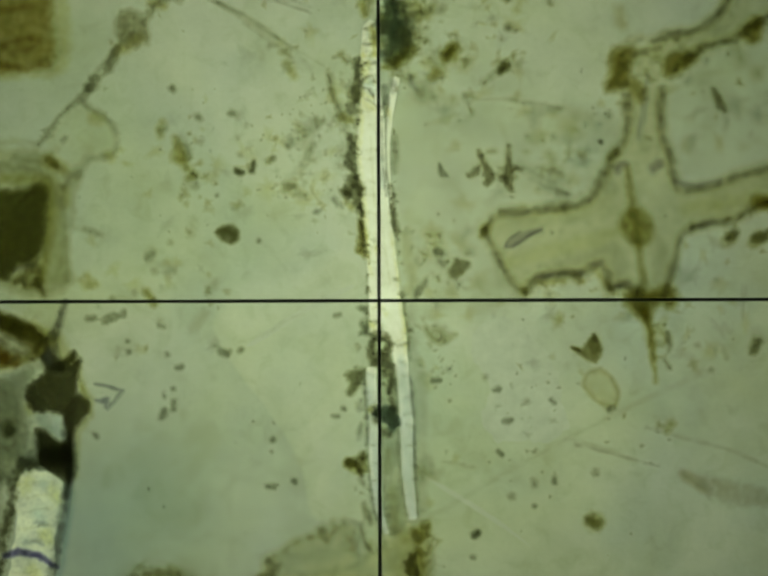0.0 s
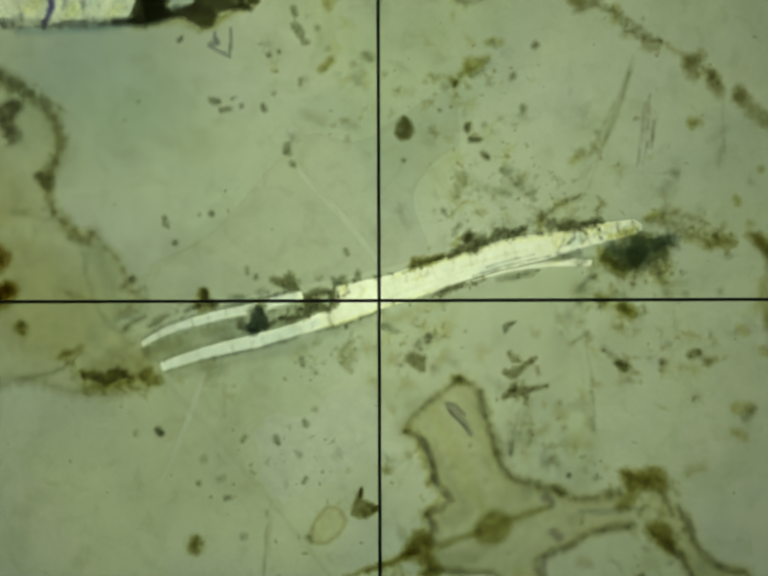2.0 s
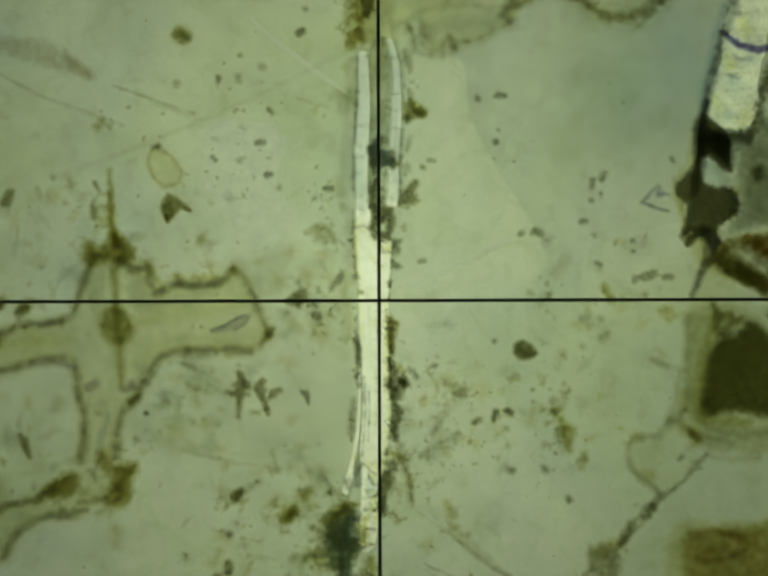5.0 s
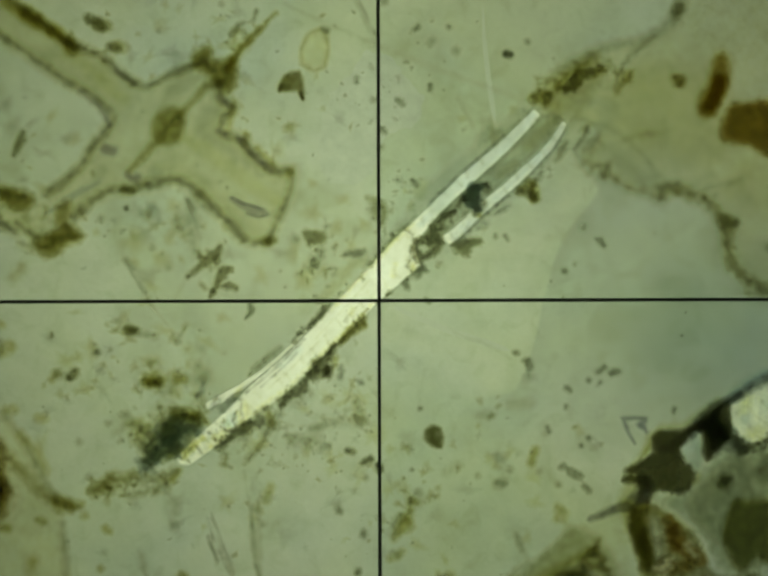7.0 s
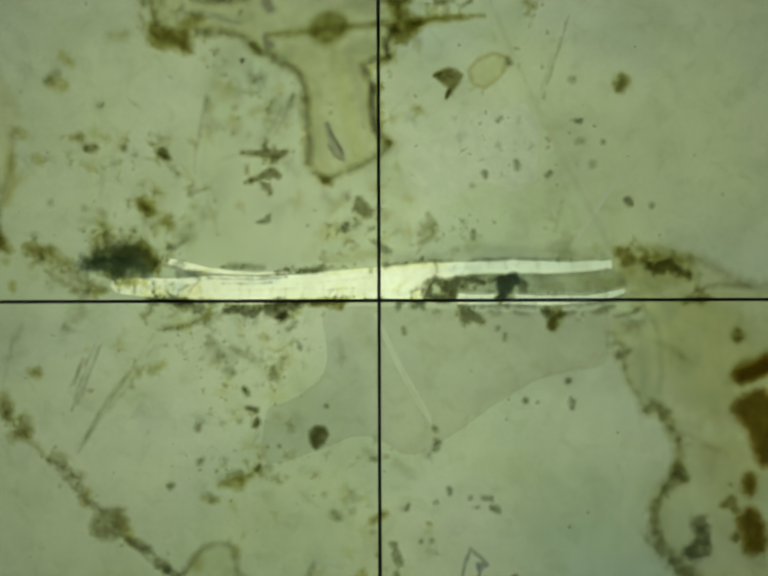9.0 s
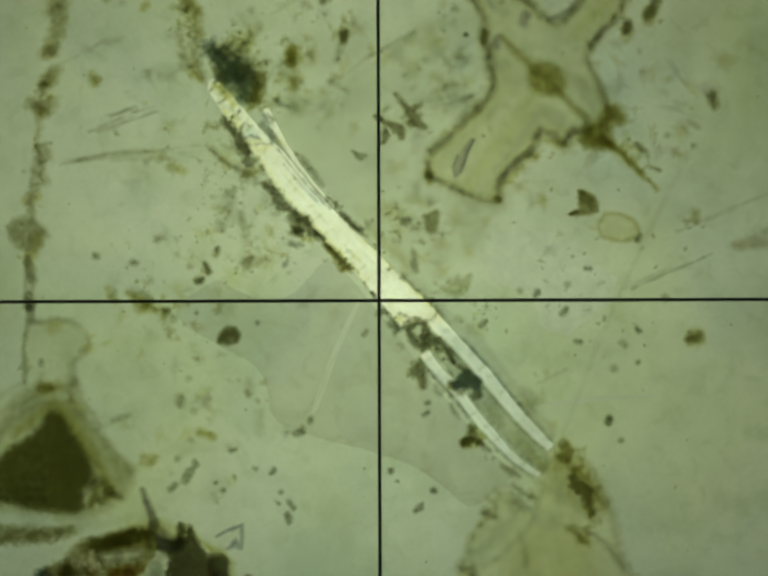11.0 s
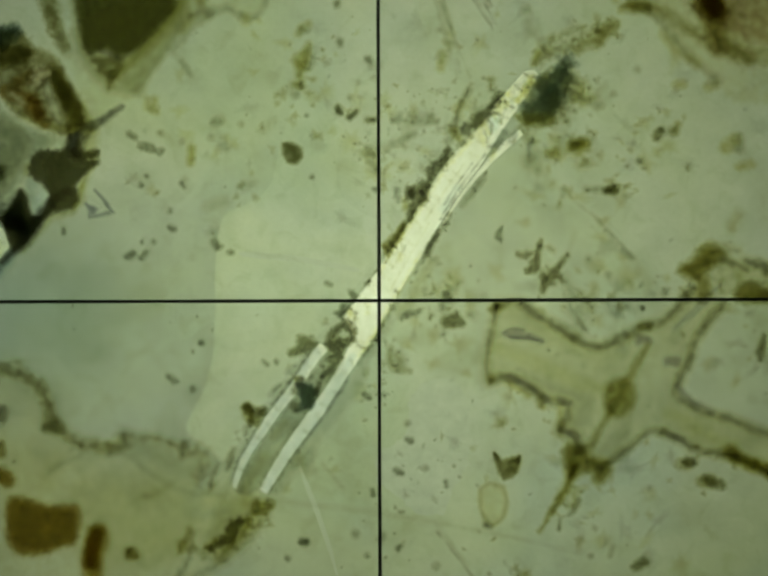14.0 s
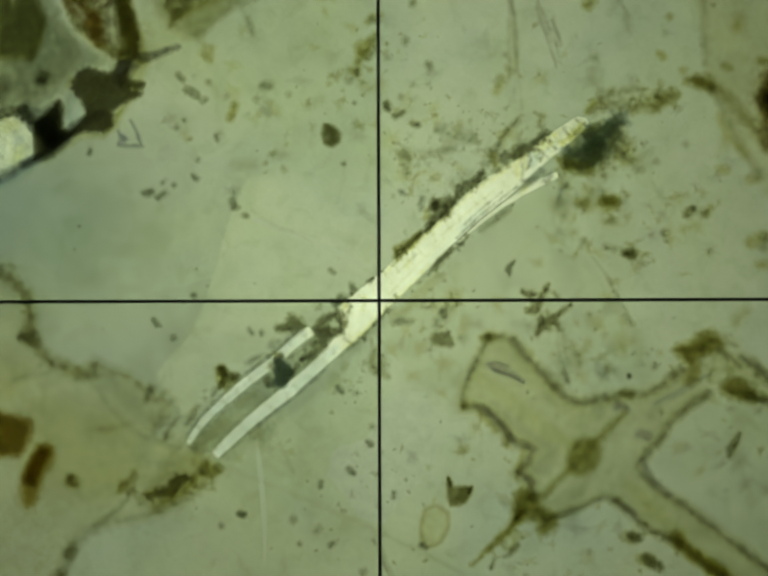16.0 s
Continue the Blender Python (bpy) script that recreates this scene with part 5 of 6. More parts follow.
blot("olive_gap", [[(800, 1000, 8), (806, 1050, 8), (808, 1080, 6)], [(790, 960, 5), (792, 920, 5)]], mineral("olive_gap_film", (0.84, 0.84, 0.64), vary=0.1), lath, edge=12, rough=2, lift=0.9, h=0.4)
blot("grey_fringe", [[(822, 590), (845, 640), (850, 700), (868, 760), (872, 850), (870, 950), (872, 1050), (855, 1055), (849, 950), (846, 850), (834, 720)]], mineral("grey_fringe_film", (0.82, 0.83, 0.80), vary=0.06), lath, edge=12, rough=2, lift=0.5, h=0.4)
blot("olive_fringe_zone", [[(825, 480, 8), (832, 530, 14), (842, 570, 12), (830, 600, 8)], [(868, 770, 9), (876, 790, 7)]], mineral("olive_fringe_soft", (0.86, 0.86, 0.70), vary=0.08), lath, edge=22, rough=5, lift=0.5, h=0.4)
MARGIN_SOFT = mineral("olive_margin", (0.36, 0.36, 0.22), vary=0.3, scale=60, fine=300)


def lath_margin(chain, wide):
    blot("margin", [chain], MARGIN_SOFT if wide > 6 else mineral("grey_margin", (0.58, 0.59, 0.50), vary=0.25, scale=40), lath, edge=wide, rough=2.6, grain=8, lift=1.9, h=0.6, mottle=0.9)


lath_margin([(733, 120, 4), (729, 170, 5), (731, 240, 4), (724, 300, 5), (728, 350, 5), (734, 400, 5), (739, 450, 4), (743, 500, 5), (750, 535, 3)], 7)
lath_margin([(797, 395, 2), (803, 430, 3), (807, 470, 3), (814, 520, 2)], 6)
lath_margin([(820, 600, 2), (829, 650, 3), (835, 690, 3), (836, 735, 2)], 6)
lath_margin([(748, 560, 2), (750, 620, 2.5), (749, 680, 3)], 6)
lath_margin([(744, 752, 2), (747, 850, 3), (750, 930, 2), (755, 1000, 2.5), (768, 1060, 2)], 6)
lath_margin([(806, 752, 2.5), (811, 850, 2), (815, 930, 2.5), (822, 1010, 2.5), (834, 1062, 3)], 6)
lath_margin([(841, 780, 2), (847, 860, 2), (848, 960, 2.5), (853, 1050, 2)], 6)
lath_margin([(775, 750, 2), (777, 860, 2), (779, 950, 2), (788, 1040, 3), (800, 1090, 3)], 6)
blot("yellow_margin", [[(741, 100, 3), (740, 170, 2), (740, 240, 3), (733, 310, 2), (737, 360, 2), (744, 420, 3), (750, 490, 3), (756, 560, 2)], [(800, 480, 2), (809, 540, 3), (818, 610, 3), (827, 660, 5), (829, 700, 5), (830, 720, 2)], [(775, 625, 5), (786, 640, 5)], [(756, 662, 6), (766, 668, 6)], [(752, 130, 6), (748, 155, 4)], [(746, 212, 5), (756, 216, 6), (766, 224, 4)], [(790, 220, 4), (798, 240, 4)], [(768, 505, 4), (774, 515, 4)]],
     mineral("yellow_mica_margin", (0.90, 0.88, 0.56), vary=0.12, scale=30), lath, edge=8, rough=3, grain=9, lift=2.0, h=0.4, mottle=0.8)
blot("bluish_strand_film", [[(756, 745), (768, 745), (773, 860), (777, 1000), (797, 1092), (784, 1092), (760, 1000), (750, 860)], [(806, 745), (834, 745), (844, 870), (853, 1062), (834, 1064), (820, 950), (812, 830)]],
     mineral("bluish_strand", (0.945, 0.98, 1.0), vary=0.06, scale=30, pleo=(-85, 0.88, 1.06)), lath, edge=6, rough=1.5, lift=2.1, h=0.3, mottle=0.3)
blot("lilac_margin", [[(748, 760, 3), (751, 830, 4), (752, 900, 3)], [(758, 980, 3), (766, 1040, 4), (776, 1085, 3)], [(838, 770, 2), (845, 870, 3), (848, 960, 2)]], mineral("lilac_margin_film", (0.70, 0.72, 0.80), vary=0.15), lath, edge=7, rough=2, lift=2.3, h=0.3, mottle=0.7)
blot("dappled_end", [[(755, 55, 10), (752, 90, 12), (756, 130, 11), (754, 170, 10)]], mineral("grey_dapple", (0.74, 0.78, 0.76), vary=0.2, scale=40), lath, edge=14, rough=6, grain=9, lift=2.2, h=0.3, mottle=1.0)
blot("joint_fill", [[(782, 180, 5), (788, 210, 6), (784, 240, 4)], [(798, 168, 5), (800, 190, 4)]], mineral("grey_joint_fill", (0.62, 0.64, 0.60), vary=0.25), lath, edge=9, rough=3, grain=7, lift=2.3, h=0.4, mottle=0.8)
blot("joint_crack", [[(735, 179, 1.5), (753, 182, 2.5), (762, 195, 2.5), (764, 213, 1.5)], [(744, 158, 1.5), (760, 160, 2), (767, 170, 1.5)], [(742, 129, 1.2), (757, 130, 1.8), (769, 129, 1.2)], [(742, 91, 1.2), (759, 91, 1.6)]], mineral("slate_crack", (0.40, 0.40, 0.34), vary=0.2), lath, edge=5, rough=2, grain=7, lift=2.5, h=0.4, mottle=0.7)
blot("cream_joint", [[(739, 194, 4), (758, 199, 4)], [(746, 165, 3), (763, 169, 3)], [(742, 114, 4), (760, 114, 4)]], mineral("yellow_mica_margin", (0.90, 0.88, 0.56), vary=0.12, scale=30), lath, edge=8, rough=2.5, lift=2.35, h=0.3, mottle=0.6)
SHEEN = mineral("bluish_mica_sheen", (0.80, 0.87, 0.92), vary=0.05, scale=40)
blot("sheen", [[(818, 730, 6), (826, 800, 11), (831, 880, 11), (834, 980, 11), (843, 1050, 6)], [(758, 770, 7), (763, 860, 6), (766, 950, 6), (774, 1020, 6), (787, 1080, 4)], [(752, 172, 12), (760, 188, 9)], [(776, 330, 5), (780, 380, 5)]], SHEEN, lath, edge=10, rough=2, lift=2.1, h=0.3)
blot("joint", [[(738, 198, 2), (752, 203, 2.5), (764, 212, 2), (776, 224, 1.5)], [(738, 165, 2), (750, 156, 2), (772, 152, 1.5)], [(742, 60, 1.5), (756, 56, 2), (766, 48, 1.5)], [(798, 700, 3), (812, 706, 3), (830, 700, 2)], [(758, 656, 2), (770, 655, 2)], [(770, 655, 2), (776, 672, 3), (790, 680, 2)]], mineral("grey_joint_line", (0.55, 0.55, 0.46), vary=0.2), lath, edge=5, rough=2, grain=7, lift=2.4, h=0.4, mottle=0.7)
blot("cleavage", [[(794, 200, 1.5), (789, 250, 2), (785, 300, 2), (787, 350, 2), (793, 400, 1.5)], [(780, 240, 1.5), (779, 300, 2), (782, 350, 2), (788, 400, 1.5)], [(770, 270, 1.2), (772, 330, 1.5), (776, 370, 1.2)]], mineral("cleavage_line", (0.50, 0.50, 0.46), vary=0.2), lath, edge=4, rough=0.8, lift=2.4, h=0.4, mottle=0.7)
blot("cleavage", [[(757, 280, 1), (760, 350, 1.2), (766, 420, 1)], [(775, 420, 1), (785, 500, 1.2), (797, 580, 1)], [(765, 470, 1), (772, 540, 1.2)]], STRIA, lath, edge=4, rough=0.8, lift=2.4, h=0.3, mottle=0.8)
rng = random.Random(12)
for k in range(30):
    y = 60 + k * 34 + rng.uniform(-10, 10)
    if y > 1045:
        break
    left = 737 + max(0.0, y - 300) * 0.045 + (0 if y < 690 else (y - 300) * 0.07 + 22)
    wide = 34 if y < 690 else 22
    x = left + rng.uniform(2, wide * 0.4)
    blot("striation", [[(x, y, 1.2), (x + wide * 0.3, y + rng.uniform(-4, 4), 1.8), (x + wide * 0.65, y + rng.uniform(-6, 6), 1.2)]], STRIA, lath, edge=5, rough=1.5, grain=6, lift=2.2, h=0.3, mottle=0.8)
for k in range(9):
    y = 765 + k * 36
    x = 753 + max(0, y - 850) * 0.08
    blot("striation", [[(x, y, 1.2), (x + 14, y + rng.uniform(-4, 4), 1.6)]], STRIA, lath, edge=5, rough=1.5, grain=6, lift=2.2, h=0.3, mottle=0.8)

# ---------------------------------------------------------------- inclusions in the feldspar
dark_oval = blot("brown_oval_grain", [[(440, 474), (456, 462), (476, 460), (488, 472), (487, 488), (470, 497), (454, 490)]], mineral("dark_brown_oval", (0.15, 0.145, 0.06), vary=0.2), None, edge=8, rough=1.5, h=2, lift=0.5, label="dark brown oval grain in the feldspar")
tri = blot("brown_flake", [[(1166, 708), (1186, 714), (1203, 692), (1213, 682), (1224, 700), (1228, 722), (1214, 740), (1196, 732), (1182, 724)]], mineral("dull_brown_flake", (0.25, 0.235, 0.09), vary=0.2), None, edge=7, rough=2, h=2, lift=0.5, label="small ragged brown three-pointed flake")
blot("point", [[(1170, 710, 3), (1182, 714, 4)], [(1211, 684, 3), (1216, 694, 5)]], mineral("dull_brown_flake", (0.25, 0.235, 0.09), vary=0.2), tri, edge=5, rough=1, lift=0.7)
small = blot("dark_flake", [[(897, 333), (906, 346), (916, 362), (900, 360), (895, 350)]], mineral("slate_olive_flake", (0.30, 0.32, 0.23), vary=0.2), None, edge=6, rough=1.2, h=1.5, lift=0.5, label="small dark pointed flake")
DULL = mineral("dull_olive_brown", (0.30, 0.29, 0.16), vary=0.25)
cluster = blot("ragged_flake", [[(978, 310, 4), (985, 328, 5), (994, 346, 8), (1000, 364, 10), (994, 374, 6)], [(958, 358, 5), (972, 352, 6), (978, 340, 4)]], DULL, None, edge=7, rough=2.4, grain=7, h=1.5, lift=0.5, label="ragged brown flake with smaller flakes beside it")
blot("flake", [[(1038, 298, 3), (1038, 325, 5), (1038, 350, 10), (1038, 376, 8), (1044, 388, 4)], [(1024, 362, 6), (1030, 366, 6)], [(1054, 344, 5), (1062, 346, 3)]], DULL, cluster, edge=7, rough=2.4, grain=7, lift=0.6)
blot("flake", [[(1000, 309, 5), (1010, 308, 4)], [(1015, 358, 3), (1022, 345, 4)], [(1052, 362, 4)]], mineral("pale_olive_flake", (0.66, 0.65, 0.50), vary=0.2), cluster, edge=8, rough=2, lift=0.6)
rounded = blot("rounded_grain", [[(1204, 1062, 9), (1218, 1068, 11), (1226, 1066, 5)], [(1212, 1054, 5)]], mineral("dark_olive_grain", (0.26, 0.25, 0.10), vary=0.2), None, edge=10, rough=2.5, h=2, lift=0.6, label="small rounded dark brown grain")
blot("stain", [[(1214, 1066, 20)]], mineral("soft_olive_ring", (0.76, 0.75, 0.52), vary=0.1), rounded, edge=14, rough=3, lift=0.4, h=0.6)


def scatter(name, group, material, chains, edge=7.0, rough=1.8):
    for chain in chains:
        small = min(p[2] for p in chain)
        tagged(blot(name, [chain], material, section, edge=edge, rough=min(rough, small * 0.45), grain=7, lift=0.6, h=1.0, mottle=0.35), group=group)


SLATE = mineral("slate_inclusion", (0.36, 0.375, 0.29), vary=0.25, scale=60)
scatter("opaque_inclusion", "opaque inclusions", SLATE, (
    [(484, 352, 4), (495, 352, 5)], [(520, 336, 3), (516, 350, 5)], [(398, 360, 5), (393, 354, 3)], [(443, 399, 3.5)], [(529, 492, 4)], [(555, 325, 3), (560, 322, 3)], [(180, 650, 6), (194, 649, 5)], [(215, 654, 8), (232, 646, 9), (246, 645, 4)], [(253, 637, 5), (254, 645, 4)], [(326, 665, 4), (334, 668, 3)],
    [(261, 696, 3)], [(262, 718, 5)], [(342, 723, 4)], [(363, 750, 5), (371, 749, 5)], [(331, 849, 7), (336, 841, 7)], [(355, 819, 4), (353, 835, 5)], [(354, 794, 4)], [(336, 809, 3)], [(194, 887, 3.5), (198, 892, 3.5)]))
scatter("opaque_inclusion", "opaque inclusions", SLATE, ([(451, 718, 6), (462, 722, 8), (468, 718, 5)], [(488, 718, 4), (494, 714, 5)], [(557, 897, 5)], [(601, 983, 6)], [(546, 993, 4), (558, 993, 6), (566, 990, 3)], [(685, 644, 4), (693, 642, 4)], [(700, 833, 4), (704, 836, 3)], [(680, 849, 3), (690, 850, 3.5)], [(968, 1092, 7), (975, 1088, 7)], [(966, 1138, 5)], [(1132, 984, 5), (1132, 976, 4)], [(1030, 860, 5), (1042, 857, 5)], [(1018, 922, 4), (1024, 928, 4)], [(1091, 1033, 4)],))
scatter("opaque_inclusion", "opaque inclusions", SLATE, ([(1226, 290, 5)], [(1125, 816, 3), (1132, 823, 3)], [(1245, 836, 6), (1252, 832, 4)], [(1018, 794, 6), (1010, 796, 4)], [(886, 777, 6), (898, 776, 4)], [(892, 514, 7), (900, 518, 4)], [(974, 1090, 6), (969, 1095, 4)],))
scatter("opaque_inclusion", "opaque inclusions", mineral("olive_black_inclusion", (0.28, 0.28, 0.15), vary=0.25), (
    [(1456, 184, 3), (1464, 198, 6), (1470, 214, 8), (1480, 226, 3)], [(926, 558, 10), (938, 544, 14), (952, 540, 7)], [(1538, 716, 8), (1546, 698, 10)], [(1573, 478, 9), (1550, 486, 11), (1540, 487, 7)], [(1500, 476, 9), (1488, 484, 8)], [(1022, 145, 6), (1030, 136, 9)], [(1034, -5, 9), (1033, -17, 7)], [(492, 352, 5), (484, 347, 5)], [(518, 331, 3), (514, 344, 4), (510, 350, 3)]), edge=9, rough=3)
scatter("brown_inclusion", "brown inclusions", mineral("olive_brown_grain", (0.56, 0.54, 0.29), vary=0.25), (
    [(908, 118, 7), (916, 100, 9), (926, 100, 6)], [(880, 158, 7), (890, 150, 7)], [(1482, 494, 10), (1492, 488, 11), (1490, 480, 6)], [(1540, 494, 12), (1552, 484, 12)], [(1362, 878, 6), (1370, 866, 8)], [(887, 157, 7), (889, 145, 6)], [(909, 120, 6), (907, 108, 4)], [(920, 93, 6), (930, 91, 6), (939, 103, 4)], [(1022, 143, 5), (1032, 136, 8), (1035, 125, 4)],
    [(1056, -35, 8), (1053, -50, 6)], [(575, -101, 9), (573, -116, 8)], [(693, -219, 6)], [(375, 322, 8), (365, 302, 9), (357, 282, 5)], [(397, 356, 5), (384, 366, 5)]), edge=11, rough=2.5)
scatter("brown_inclusion", "brown inclusions", mineral("yellow_olive_grain", (0.66, 0.64, 0.36), vary=0.2), ([(918, 112, 11), (928, 118, 8)], [(858, 18, 8), (856, 34, 6)], [(884, 12, 5), (872, 34, 6)], [(918, 107, 9)], [(1002, -114, 9), (1011, -121, 7)], [(1055, -149, 9), (1064, -161, 7)], [(1160, -75, 14), (1164, -97, 12)], [(1205, -59, 7), (1222, -78, 7)], [(797, -175, 7)], [(567, -99, 8)], [(168, 573, 4), (175, 585, 5), (197, 581, 5)], [(300, 595, 4), (314, 620, 5)], [(600, 155, 8), (587, 132, 8)],), edge=12, rough=2.5)
scatter("brown_inclusion", "brown inclusions", mineral("yellow_olive_grain", (0.66, 0.64, 0.36), vary=0.2), ([(332, 248, 5), (326, 264, 7), (327, 279, 5)], [(186, 577, 7), (179, 563, 6)], [(315, 619, 5), (298, 594, 5)], [(357, 325, 8), (377, 326, 7), (367, 301, 6)], [(357, 313, 7), (396, 361, 6)], [(927, 96, 8), (914, 112, 6)],), edge=12, rough=2.5)
scatter("dusty_inclusion", "dusty inclusions", mineral("grey_dusty_grain", (0.56, 0.57, 0.47), vary=0.2), ([(174, 468, 4), (193, 473, 4), (205, 480, 3)], [(310, 517, 8), (301, 527, 5)], [(317, 554, 6)], [(348, 495, 5)], [(274, 598, 4)], [(229, 611, 6)], [(382, 300, 6), (384, 320, 7)], [(402, 238, 6), (410, 244, 4)], [(472, 234, 6), (482, 236, 4)], [(640, 296, 6), (632, 312, 6), (628, 325, 4)], [(585, 385, 8), (600, 380, 6), (580, 378, 5)], [(612, 268, 5), (625, 266, 4)], [(590, 300, 5)], [(545, 330, 4), (555, 322, 4)],), edge=9, rough=2.2)
scatter("dusty_inclusion", "dusty inclusions", mineral("grey_dusty_grain", (0.56, 0.57, 0.47), vary=0.2), ([(400, 380, 7)], [(352, 182, 7)], [(330, 268, 7), (338, 262, 5)], [(1045, 1013, 6)], [(1090, 982, 5), (1092, 990, 4)], [(1216, 964, 7)], [(905, 540, 7), (898, 536, 5)], [(956, 516, 6)], [(1243, 236, 6)],), edge=9, rough=2.2)
scatter("dusty_inclusion", "dusty inclusions", mineral("grey_dusty_grain", (0.62, 0.63, 0.53), vary=0.2), ([(1198, 308, 6)], [(1140, 391, 6), (1158, 398, 4)], [(1076, 278, 4)], [(1122, 350, 6), (1136, 352, 4)], [(1130, 280, 6)], [(1145, 223, 4), (1122, 222, 4)], [(1040, 56, 7)], [(1476, 712, 4), (1482, 730, 4)], [(1424, 706, 5)], [(1452, 755, 5)], [(990, 770, 5)], [(1076, 820, 6)], [(985, 168, 5), (1000, 160, 5)], [(1365, 750, 4)], [(948, 197, 5), (957, 209, 4)], [(858, 191, 7)], [(911, -19, 6)], [(920, -88, 7)], [(857, 27, 6), (879, 19, 7)],), edge=9, rough=2)
scatter("dusty_inclusion", "dusty inclusions", mineral("grey_dusty_grain", (0.62, 0.63, 0.53), vary=0.2), ([(1036, 57, 7)], [(668, -47, 5)], [(472, 229, 6)], [(411, 290, 6)], [(407, 240, 5)], [(352, 179, 6)], [(490, 317, 5)], [(554, 329, 5)], [(551, 96, 4)], [(503, 256, 4)], [(1184, -88, 10), (1168, -107, 8)], [(1056, -33, 8), (1037, -22, 7)], [(1033, 134, 8), (1004, 155, 5)],), edge=9, rough=2)
scatter("grey_cloud", "soft clouds in the feldspar", mineral("soft_cloud", (0.80, 0.81, 0.74), vary=0.1), ([(868, 672, 6), (884, 690, 7), (902, 700, 7), (916, 688, 8), (904, 668, 7), (888, 664, 5)], [(395, 450, 9), (390, 480, 10)], [(420, 640, 7), (395, 672, 9)], [(440, 575, 7), (428, 600, 6)], [(575, 395, 8), (610, 390, 7)], [(650, 250, 10), (620, 290, 12)], [(1060, 340, 8), (1100, 355, 7)], [(1110, 385, 6), (1150, 395, 7)], [(700, 300, 8), (690, 340, 8)], [(856, 196, 10), (912, 109, 10)], [(898, 19, 12), (886, -20, 9)],), edge=13, rough=3)
scatter("grey_cloud", "soft clouds in the feldspar", mineral("soft_cloud", (0.80, 0.81, 0.74), vary=0.1), ([(700, -15, 6), (641, -55, 6)], [(662, -137, 9), (633, -150, 7)], [(596, -169, 7), (613, -127, 7)], [(688, -46, 6), (662, -56, 5)], [(630, 301, 7), (612, 342, 6)], [(583, 373, 8), (651, 320, 6)], [(608, 262, 7), (589, 288, 6)], [(309, 535, 8), (299, 515, 5)], [(325, 654, 6)],), edge=13, rough=3)
scatter("dark_arc", "soft clouds in the feldspar", mineral("olive_arc", (0.58, 0.57, 0.38), vary=0.2), ([(870, 670, 4), (880, 686, 5), (898, 698, 5), (914, 690, 6), (930, 682, 3)], [(888, 672, 5), (902, 680, 6)]), edge=9, rough=2.5)

DUST_SOFT = mineral("soft_grey_dust", (0.74, 0.745, 0.64), vary=0.25, scale=60)
DUST_OLIVE = mineral("soft_olive_dust", (0.70, 0.69, 0.50), vary=0.25, scale=50)
DUST_DARK = mineral("dark_dust", (0.48, 0.485, 0.36), vary=0.3, scale=60)
dust([(715, 110), (706, 180), (712, 260), (708, 340), (706, 400), (726, 480), (738, 530)], 31, 12, 5, 17, DUST_SOFT, lath, 1)
dust([(738, 110), (734, 200), (727, 300), (735, 400), (744, 500), (752, 600), (750, 680)], 37, 4, 4, 11, DUST_DARK, lath, 2)
dust([(736, 700), (732, 780), (738, 860), (736, 940), (744, 1040), (756, 1100)], 22, 10, 5, 14, DUST_SOFT, lath, 3)
dust([(806, 250), (803, 340), (804, 420), (812, 500), (824, 600), (834, 700)], 22, 5, 4, 10, DUST_DARK, lath, 4)
dust([(826, 470), (850, 560), (862, 640), (880, 720), (884, 800)], 22, 18, 5, 16, DUST_SOFT, section, 5, "soft dust beside the lath")
dust([(764, 690), (776, 740), (792, 770), (798, 850), (796, 890)], 14, 10, 5, 14, DUST_DARK, lath, 6)
dust([(800, -20), (840, 10), (852, 60), (846, 105), (800, 145), (850, 150)], 31, 15, 6, 20, DUST_OLIVE, big, 7)
dust([(850, -20), (880, 30), (870, 70), (905, 110), (890, 150), (850, 195)], 19, 20, 6, 20, DUST_SOFT, big, 8)
dust([(745, 20), (752, -30), (795, -88), (820, -130)], 19, 14, 6, 20, DUST_OLIVE, big, 9)
dust([(640, 190), (600, 280), (640, 330), (590, 390), (660, 410)], 31, 34, 5, 18, DUST_SOFT, section, 10, "dusty trail of specks in the feldspar")
dust([(385, 260), (400, 360), (390, 480), (440, 600), (400, 690)], 22, 18, 6, 18, mineral("pale_olive_dust", (0.76, 0.75, 0.58), vary=0.15), section, 11, "olive specks in the feldspar")
dust([(880, 490), (930, 530), (905, 560), (870, 580)], 16, 22, 4, 14, DUST_SOFT, section, 12, "specks beside the lath")
dust([(960, 345), (1000, 345), (1040, 350), (1075, 345), (1130, 385)], 16, 16, 4, 12, DUST_SOFT, section, 13, "specks near the glass vein")
dust([(1075, 594), (1110, 575), (1190, 566), (1240, 585), (1300, 600)], 14, 9, 5, 16, DUST_OLIVE, cross, 14)
dust([(1276, 200), (1264, 298), (1230, 362), (1150, 424), (1010, 442), (988, 475)], 12, 9, 5, 14, mineral("pale_olive_dust", (0.76, 0.75, 0.58), vary=0.15), cross, 15)
dust([(1250, 110), (1300, 150), (1370, 110), (1440, 95), (1530, 60)], 19, 14, 6, 18, DUST_OLIVE, branch, 16)
dust([(1320, 630), (1330, 690), (1350, 745)], 8, 12, 5, 14, DUST_OLIVE, cross, 17)
dust([(1420, 466), (1480, 456), (1540, 430), (1620, 400)], 14, 10, 6, 18, DUST_OLIVE, cross, 18)
